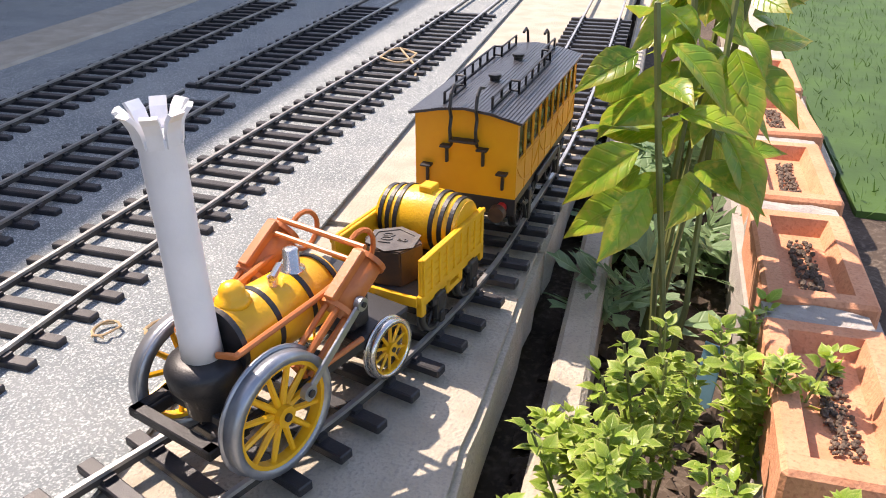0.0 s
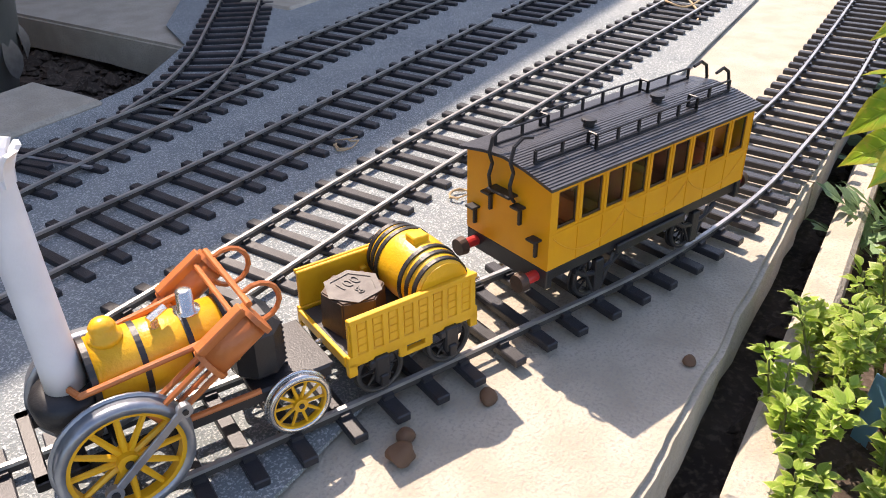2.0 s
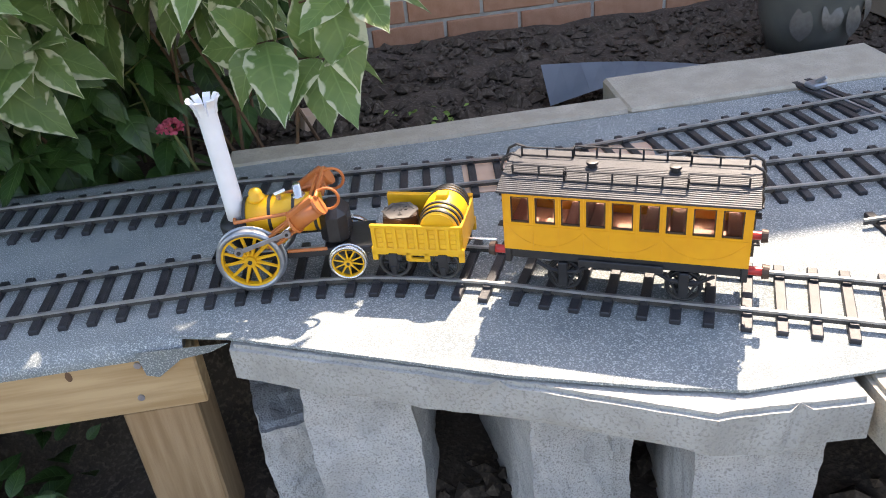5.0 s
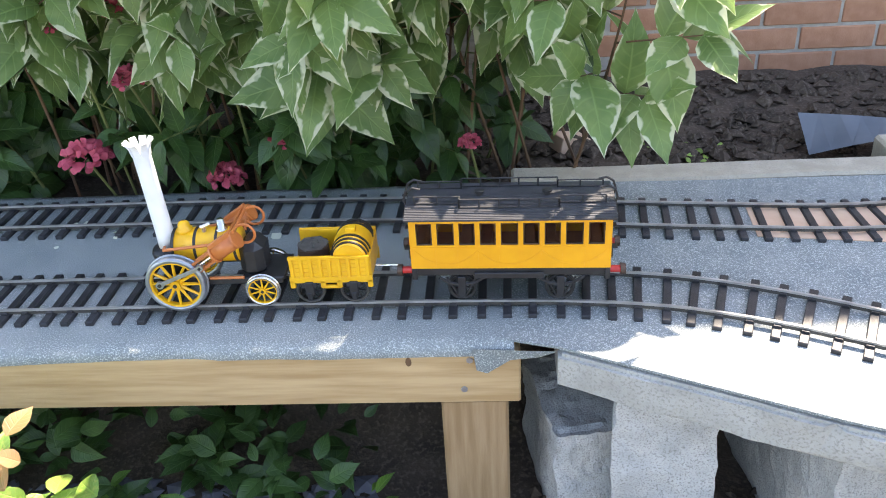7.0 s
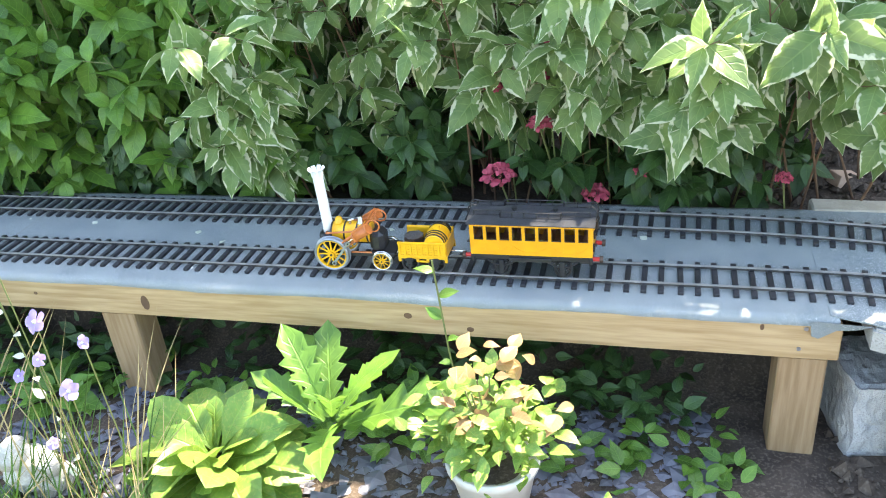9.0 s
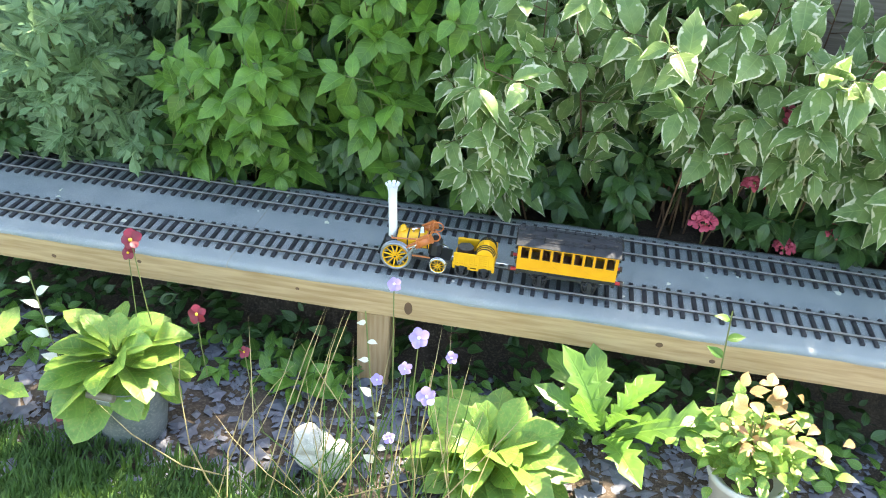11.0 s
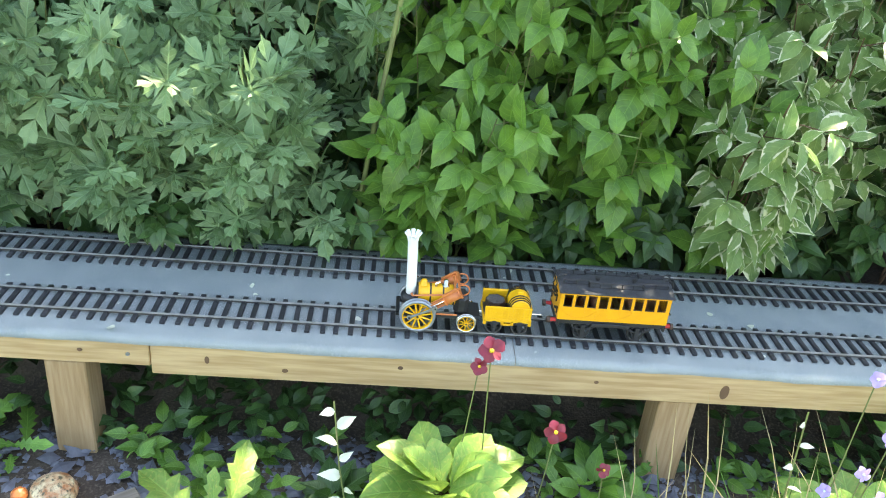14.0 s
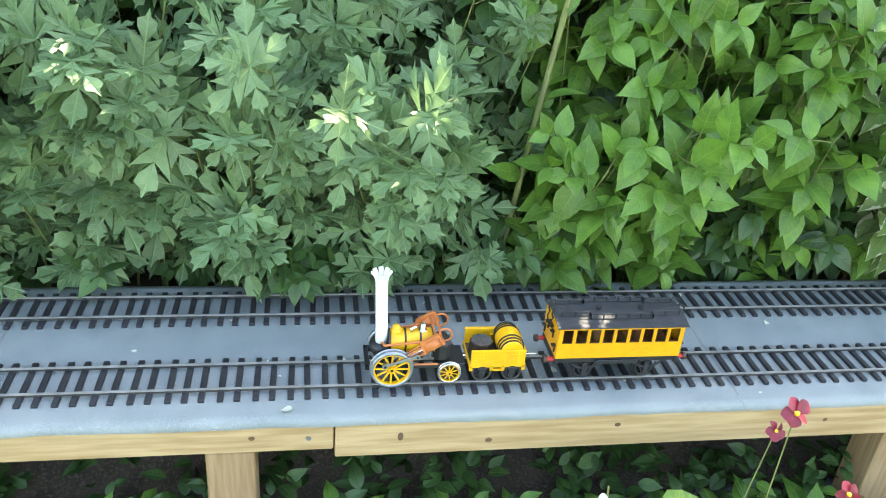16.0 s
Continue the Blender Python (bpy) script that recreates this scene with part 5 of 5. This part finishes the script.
tall_weed(-1.72, -0.55, -0.40, 0.20, 103, "weed with dry seed heads", WHITEF, 0.04)

stalk = empty("tall_stalk", "tall pale green flower stalk rising between the shrubs", "stalk", pose(-2.78, 0.47, -0.1))
bm = bmesh.new()
tube(bm, [(0, 0, 0), (0.03, 0.0, 0.25), (0.07, 0.01, 0.55), (0.13, 0.03, 0.95), (0.15, 0.05, 1.4)], 0.008, 8)
part("stem", bm, STEMM, stalk, "thick green stem")
leaves("leaves", np.array([(0.03, 0, 0.2), (0.05, 0, 0.4), (0.08, 0.01, 0.6), (0.13, 0.03, 0.9)]), [(1, -0.5, 0.6), (-1, -0.6, 0.5), (1, -0.4, 0.8), (-0.8, -0.5, 0.9)], np.array([0.16, 0.14, 0.12, 0.10]), "pointed", [L_MID], "", stalk, seed=8, wide=0.7)

# ornaments and loose things
bm = bmesh.new()
for p, r in (((0, 0, 0.06), .062), ((0.05, 0.0, 0.03), .055), ((-0.01, -0.02, 0.12), .045), ((0.07, -.01, .085), .035)):
    bmesh.ops.create_icosphere(bm, subdivisions=3, radius=r, matrix=Matrix.Translation(p))
rough_up(bm, 0.012, 28, 3)
o = finish("garden_stone", bm, STONE)
o.matrix_basis = pose(-1.90, -0.52, -0.40)
tagged(o, "pale weathered stone ornament among the plants", "ornament")
tt = empty("tortoise_ornament", "small painted tortoise ornament on the slate", "ornament", pose(-3.45, -0.33, -0.385, 0, 0, 20))
part("shell", lathe([(0.055, 0.02), (0.06, 0.03), (0.05, 0.055), (0.025, 0.07), (0.004, 0.073)], 16), TORT, tt, "mottled orange and cream domed shell")
bm = bmesh.new()
bmesh.ops.create_icosphere(bm, subdivisions=2, radius=0.021, matrix=Matrix.Translation((-0.075, 0, 0.045)))
part("head", bm, ORANGE, tt, "orange-brown head")
for sx in (-1, 1):
    for sy in (-1, 1):
        bm = bmesh.new()
        rod(bm, (sx * 0.035, sy * 0.04, 0.025), (sx * 0.05, sy * 0.055, -0.01), 0.012, 0.010, 8)
        part("leg", bm, BARK, tt)
o = finish("wood_plank", B(-0.15, 0.15, -0.02, 0.02, 0, 0.012, 0.003), OLDWOOD)
o.matrix_basis = pose(-3.38, -0.37, -0.392, 0, 0, 35)
tagged(o, "grey weathered strip of wood on slate", "plank")
bm = bmesh.new()
n = 12
for j in range(n + 1):
    for w in (0, 1):
        t = j / n
        bm.verts.new((0.55 * t, 0.14 * w * (1 - 0.75 * t), 0.05 * math.sin(t * 3.0) * (1 - w * .6) + 0.05 * w * (1 - t)))
bm.verts.ensure_lookup_table()
for j in range(n):
    bm.faces.new((bm.verts[2 * j], bm.verts[2 * j + 2], bm.verts[2 * j + 3], bm.verts[2 * j + 1]))
bmesh.ops.solidify(bm, geom=bm.faces[:], thickness=0.003)
o = finish("felt_offcut", bm, SHEET)
o.matrix_basis = pose(0.74, 0.66, -0.075, 0, 0, -5)
tagged(o, "curled grey felt offcut lying on the soil", "offcut")
o = finish("wood_offcut", B(-0.04, 0.04, -0.03, 0.03, 0, 0.04, 0.002), BROWNBOARD)
o.matrix_basis = pose(0.20, 0.78, -0.095, 0, 12, 25)
tagged(o, "small offcut of wood on the soil", "offcut")
pt = empty("garden_pot", "dark grey glazed pot with pale leaf pattern", "pot", pose(1.45, 0.86, -0.10))
part("pot_body", lathe([(0.09, 0), (0.12, 0.10), (0.135, 0.22), (0.14, 0.225), (0.128, 0.228), (0.12, 0.19)], 32), GREYPOT, pt, "dark glazed body", True)
part("compost", lathe([(0.119, 0.18), (0.05, 0.19), (0.01, 0.19)], 20), SOIL, pt)
for k in range(4):
    a = -2.2 + 0.5 * k
    leaves("leaf_motif", np.array([(0.126 * math.cos(a), 0.126 * math.sin(a), 0.06 + .02 * (k % 2))]), [(0, 0, 1.0)], np.array([0.10]), "pointed", [PEWTER], "pale leaf motif", pt, seed=k, up=(math.cos(a), math.sin(a), 0))


def band(x, y, r, seed, m=STRING):
    rg = np.random.default_rng(seed)
    bm = bmesh.new()
    tube(bm, [(r * (1 + rg.normal(0, .15)) * math.cos(a), r * .75 * (1 + rg.normal(0, .15)) * math.sin(a), 0.003 + rg.uniform(0, .004)) for a in np.linspace(0, 2 * math.pi * 1.6, 20)], 0.0013, 5)
    o = finish("rubber_band", bm, m)
    o.matrix_basis = pose(x, y, 0.001)
    tagged(o, "tan elastic band lying on the felt", "rubber band", group="bands")


band(1.42, -0.28, 0.014, 1)
band(1.435, -0.327, 0.015, 2)
band(1.478, -0.06, 0.020, 3)
bm = bmesh.new()
tube(bm, [(0.05 * math.cos(a), 0.035 * math.sin(a), 0.021 + 0.003 * math.sin(3 * a)) for a in np.linspace(0, 6.6, 26)] + [(-0.03, -.05, .004), (-0.09, -.06, .003)], 0.0022, 6)
o = finish("string_loop", bm, STRING)
o.matrix_basis = pose(2.45, -0.25, 0.0)
tagged(o, "loop of tan string lying across the rails", "string")
for i, (x, y, r) in enumerate(((1.01, -0.465, .011), (1.11, -0.49, .008), (0.93, -0.543, .006), (1.25, -0.627, .006), (1.03, -0.455, .008))):
    bm = bmesh.new()
    bmesh.ops.create_icosphere(bm, subdivisions=3, radius=r)
    rough_up(bm, r * 0.6, 60, i)
    o = finish("soil_clod", bm, BARK)
    o.matrix_basis = pose(x, y, r * 0.55 - 0.006) @ Matrix.Diagonal((1.2, 1, .7, 1))
    tagged(o, "dry clod of earth on the concrete slab", "clod", group="clods")
# droppings and petals on the board
rgd = np.random.default_rng(5)
nd = 46
Pd = np.stack([rgd.uniform(-4.3, -0.3, nd), rgd.uniform(-0.11, 0.37, nd), np.full(nd, 0.003)], 1)
leaves("fallen_petals", Pd, np.stack([rgd.normal(0, 1, nd), rgd.normal(0, 1, nd), rgd.uniform(0, .2, nd)], 1), rgd.uniform(.008, .026, nd), "round", [WHITEF], "pale fallen petals on the felt", None, "petals", 6, (0, 0, 1), 1.5)

# herb bed
def bush_basil(x, y, h, seed):
    rg = np.random.default_rng(seed)
    y += 0.045
    z = ground_z(x, y)
    th = empty("bush_basil", "small bright green bushy basil with pale tips", "herb", pose(x, y, z), "bush basils")
    P, D, S = [], [], []
    bm = bmesh.new()
    for k in range(8):
        a, e = rg.uniform(0, 6.28), rg.uniform(.01, .06)
        tip = np.array((e * math.cos(a), e * math.sin(a), h * rg.uniform(.6, 1.05)))
        rod(bm, (0, 0, -0.01), tip, 0.0018, 0.0012, 5)
        for q in range(54):
            t = 0.35 + 0.67 * rg.random() ** 0.6
            b = rg.uniform(0, 6.28)
            d = np.array((math.cos(b), math.sin(b), rg.uniform(.1, 1.0)))
            P.append(tip * t + d * 0.004)
            D.append(d)
            S.append(0.0135 * rg.uniform(.5, 1.4))
    part("stems", bm, STEMM, th, "thin stems")
    leaves("leaves", np.array(P), D, np.array(S), "pointed", [L_HERB], "small pointed leaves", th, seed=seed, up=(0, 0, 1), wide=1.2)


for i, (x, y, h) in enumerate(((1.27, -0.765, .15), (1.36, -0.80, .17), (1.44, -0.84, .19), (1.33, -0.90, .16), (1.47, -0.92, .17), (1.24, -0.86, .12), (1.56, -0.93, .16), (1.18, -0.80, .09), (1.44, -0.765, .12))):
    bush_basil(x, y, h, 120 + i)


def tall_basil(x, y, seed):
    rg = np.random.default_rng(seed)
    y += 0.045
    z = ground_z(x, y)
    th = empty("tall_basil", "tall leggy basil with large yellowing leaves", "herb", pose(x, y, z))
    P, D, S = [], [], []
    bm = bmesh.new()
    for k in range(3):
        tip = np.array((0.08 + rg.normal(0, .035), rg.normal(0.0, .03), 0.50 + rg.uniform(-.08, .06)))
        tube(bm, [(0.01 * k, 0.006 * k, -0.01), tuple(tip * .35 + rg.normal(0, .008, 3)), tuple(tip * .7), tuple(tip)], 0.0034, 6)
        for q in range(14):
            t = 0.58 + 0.46 * (q + rg.random()) / 14
            a = rg.uniform(0, 6.28)
            d = np.array((math.cos(a), math.sin(a), rg.uniform(-1.1, 0.1)))
            P.append(tip * t + unit(d) * .02)
            D.append(d)
            S.append(rg.uniform(.045, .095))
    part("stem", bm, STEMM, th, "long thin stems")
    leaves("leaves", np.array(P), D, np.array(S), "pointed", [L_BASIL], "large drooping yellow-green leaves", th, seed=seed, up=(-.6, -.3, .8), wide=0.92)


tall_basil(1.60, -0.85, 141)
tall_basil(1.70, -0.83, 142)
for x, y, m in ((1.62, -0.845, TAGM), (1.37, -0.785, TAGM)):
    o = finish("plant_label", B(-0.011, 0.011, -0.001, 0.001, 0, 0.09, 0.0005), m)
    o.matrix_basis = pose(x, y, ground_z(x, y) - 0.01, 8, 0, 60)
    tagged(o, "pale blue plastic plant label stuck in the soil", "plant label")


def frog_brick(x0, x1, y0, y1, zt, tilt):
    bm = B(x0, x1, y0, y1, zt - 0.065, zt, 0.004)
    top = max(bm.faces, key=lambda f: f.calc_area() * (f.normal.z > 0.9))
    bmesh.ops.inset_region(bm, faces=[top], thickness=0.024)
    bmesh.ops.inset_region(bm, faces=[top], thickness=0.010, depth=-0.020)
    c = Vector(((x0 + x1) / 2, (y0 + y1) / 2, zt))
    bmesh.ops.transform(bm, matrix=Matrix.Translation(c) @ Matrix.Rotation(radians(tilt), 4, "Z") @ Matrix.Translation(-c), verts=bm.verts)
    o = finish("frogged_brick", bm, BRICK)
    tagged(o, "orange terracotta brick laid frog up, soil in its hollow", "brick", group="edging bricks")
    cl = bmesh.new()
    for k in range(170):
        bmesh.ops.create_icosphere(cl, subdivisions=1, radius=rng.uniform(.001, .0036), matrix=Matrix.Translation((rng.uniform(x0 + .05, x1 - .05), rng.uniform(y0 + .042, y1 - .042), zt - 0.017)))
    s = finish("soil_fill", cl, DRYSOIL)
    tagged(s, "dry soil lying in the brick hollow", "soil", kind="stuff")


for i in range(5):
    x = 1.36 + 0.262 * i
    frog_brick(x, x + 0.222, -0.880 - 0.008 * i - 0.108, -0.880 - 0.008 * i, 0.02, rng.uniform(-3, 3))
    bm = B(x + 0.224, x + 0.260, -0.985 - .008 * i, -0.885 - .008 * i, -0.06, 0.012)
    bmesh.ops.subdivide_edges(bm, edges=bm.edges, cuts=3, use_grid_fill=True)
    rough_up(bm, 0.006, 40, i)
    m = finish("mortar_joint", bm, MORTAR)
    tagged(m, "rough grey mortar joint between bricks", "mortar", kind="structure")
base = finish("brick_footing", B(1.1, 3.0, -1.025, -0.885, -0.2, -0.047), MORTAR)
tagged(base, "mortar bed under the brick edging", "footing", kind="structure")
pave = finish("pavement", B(2.3, 8.0, -1.08, -0.94, -0.2, -0.09, 0.004), CONC)
tagged(pave, "grey concrete path beyond the bed", "path", kind="structure")

# ---- wall and fence behind ----
wl = finish("wall_back", B(0.25, 7.0, 1.36, 1.58, -0.3, 2.25), MORTAR)
tagged(wl, "pale red brick garden wall", "wall", kind="structure")
me = bpy.data.meshes.new("brick")
bmb = B(-0.1075, 0.1075, -0.05, 0.05, -0.0325, 0.0325, 0.003)
bmb.to_mesh(me)
bmb.free()
me.materials.append(WALLBR)
for r in range(12):
    for k in range(12):
        o = new("brick", me)
        o.parent = wl
        o.matrix_basis = pose(0.37 + 0.225 * k + (0.1125 if r % 2 else 0), 1.405 + rng.uniform(-.002, .002), -0.16 + 0.075 * r)
fence = empty("garden_fence", "weathered dark wooden lap fence behind the shrubs", "fence")
# The upper boards, out of view, are added height that keeps sun off the deck.
for r in range(15):
    part("fence_board", B(-6.5, 0.24, 1.24 - 0.004 * (r % 2), 1.262, -0.15 + 0.15 * r, 0.015 + 0.15 * r, 0.002), OLDWOOD, fence)
for x in (-6.3, -4.5, -2.7, -0.9):
    part("fence_post", B(x, x + 0.09, 1.263, 1.35, -0.3, 2.2, 0.004), OLDWOOD, fence)


# sleepers, last
for th, pts, tg, u, first in SLEEPERS:
    s = first + 0.01
    while s < u[-1] - 0.005:
        i = int(np.searchsorted(u, s))
        x, y = pts[i]
        if -4.75 < x < 3.0:
            o = new("sleeper", SLEEPER)
            o.parent = th
            o.matrix_basis = pose(x, y, 0.0015, 0, 0, math.degrees(math.atan2(tg[i][1], tg[i][0])) + rng.uniform(-0.8, 0.8))
        s += PITCH if x > -0.7 else 0.0375


def motions():
    """Keys of all that moves."""
    cz = RZ + 0.047
    u0 = at_time(5.5)
    d = Vector((CYL_B[0] - CYL_A[0], 0, CYL_B[1] - CYL_A[1])).normalized()
    base = Vector((CYL_A[0], 0, CYL_A[1])) - d * 0.052
    rowsE, rowsT, rowsC, rowsB, rowsW = [], [], [], [], []
    for t in TIMES:
        rowsE.append((t, vehicle_pose(t, 0.012, 0.144) @ Matrix.Translation((0, -0.005, 0))))
        mt = vehicle_pose(t, 0.219, 0.289) @ Matrix.Translation((-0.028, 0, 0))
        rowsT.append((t, mt))
        rowsB.append((t, mt @ pose(0.095, 0, 0.0925)))
        rowsW.append((t, mt @ pose(0.031, 0.0, 0.0625, 0, 0, 12)))
        rowsC.append((t, vehicle_pose(t, 0.459, 0.609) @ Matrix.Translation((-0.075, 0, 0))))
    walk(ENGINE, rowsE)
    walk(TENDER, rowsT)
    walk(BARREL, rowsB)
    walk(WEIGHT, rowsW)
    walk(COACH, rowsC)
    for w, x, y, r in WHEELS:
        walk(w, [(t, pose(x, y, RZ + r, 0, -math.degrees((u0 - at_time(t)) / r), 0)) for t in TIMES])
    for rd, s in RODS:
        rows = []
        for t in TIMES:
            a = -(u0 - at_time(t)) / 0.047 + (0.0 if s < 0 else math.pi / 2)
            p0 = Vector((0.007, 0, -0.021)).normalized() * CRANK
            px, pz = p0.x * math.cos(a) + p0.z * math.sin(a), -p0.x * math.sin(a) + p0.z * math.cos(a)
            P = Vector((px, 0, cz + pz))
            w0 = base - P
            b = w0.dot(d)
            disc = b * b - (w0.length_squared - RODLEN**2)
            Q = base + d * (-b + math.sqrt(max(disc, 0)))
            ang = math.degrees(math.atan2(Q.z - P.z, Q.x - P.x))
            rows.append((t, pose(P.x, s * 0.0605, P.z, 0, -ang, 0)))
        walk(rd, rows)


motions()
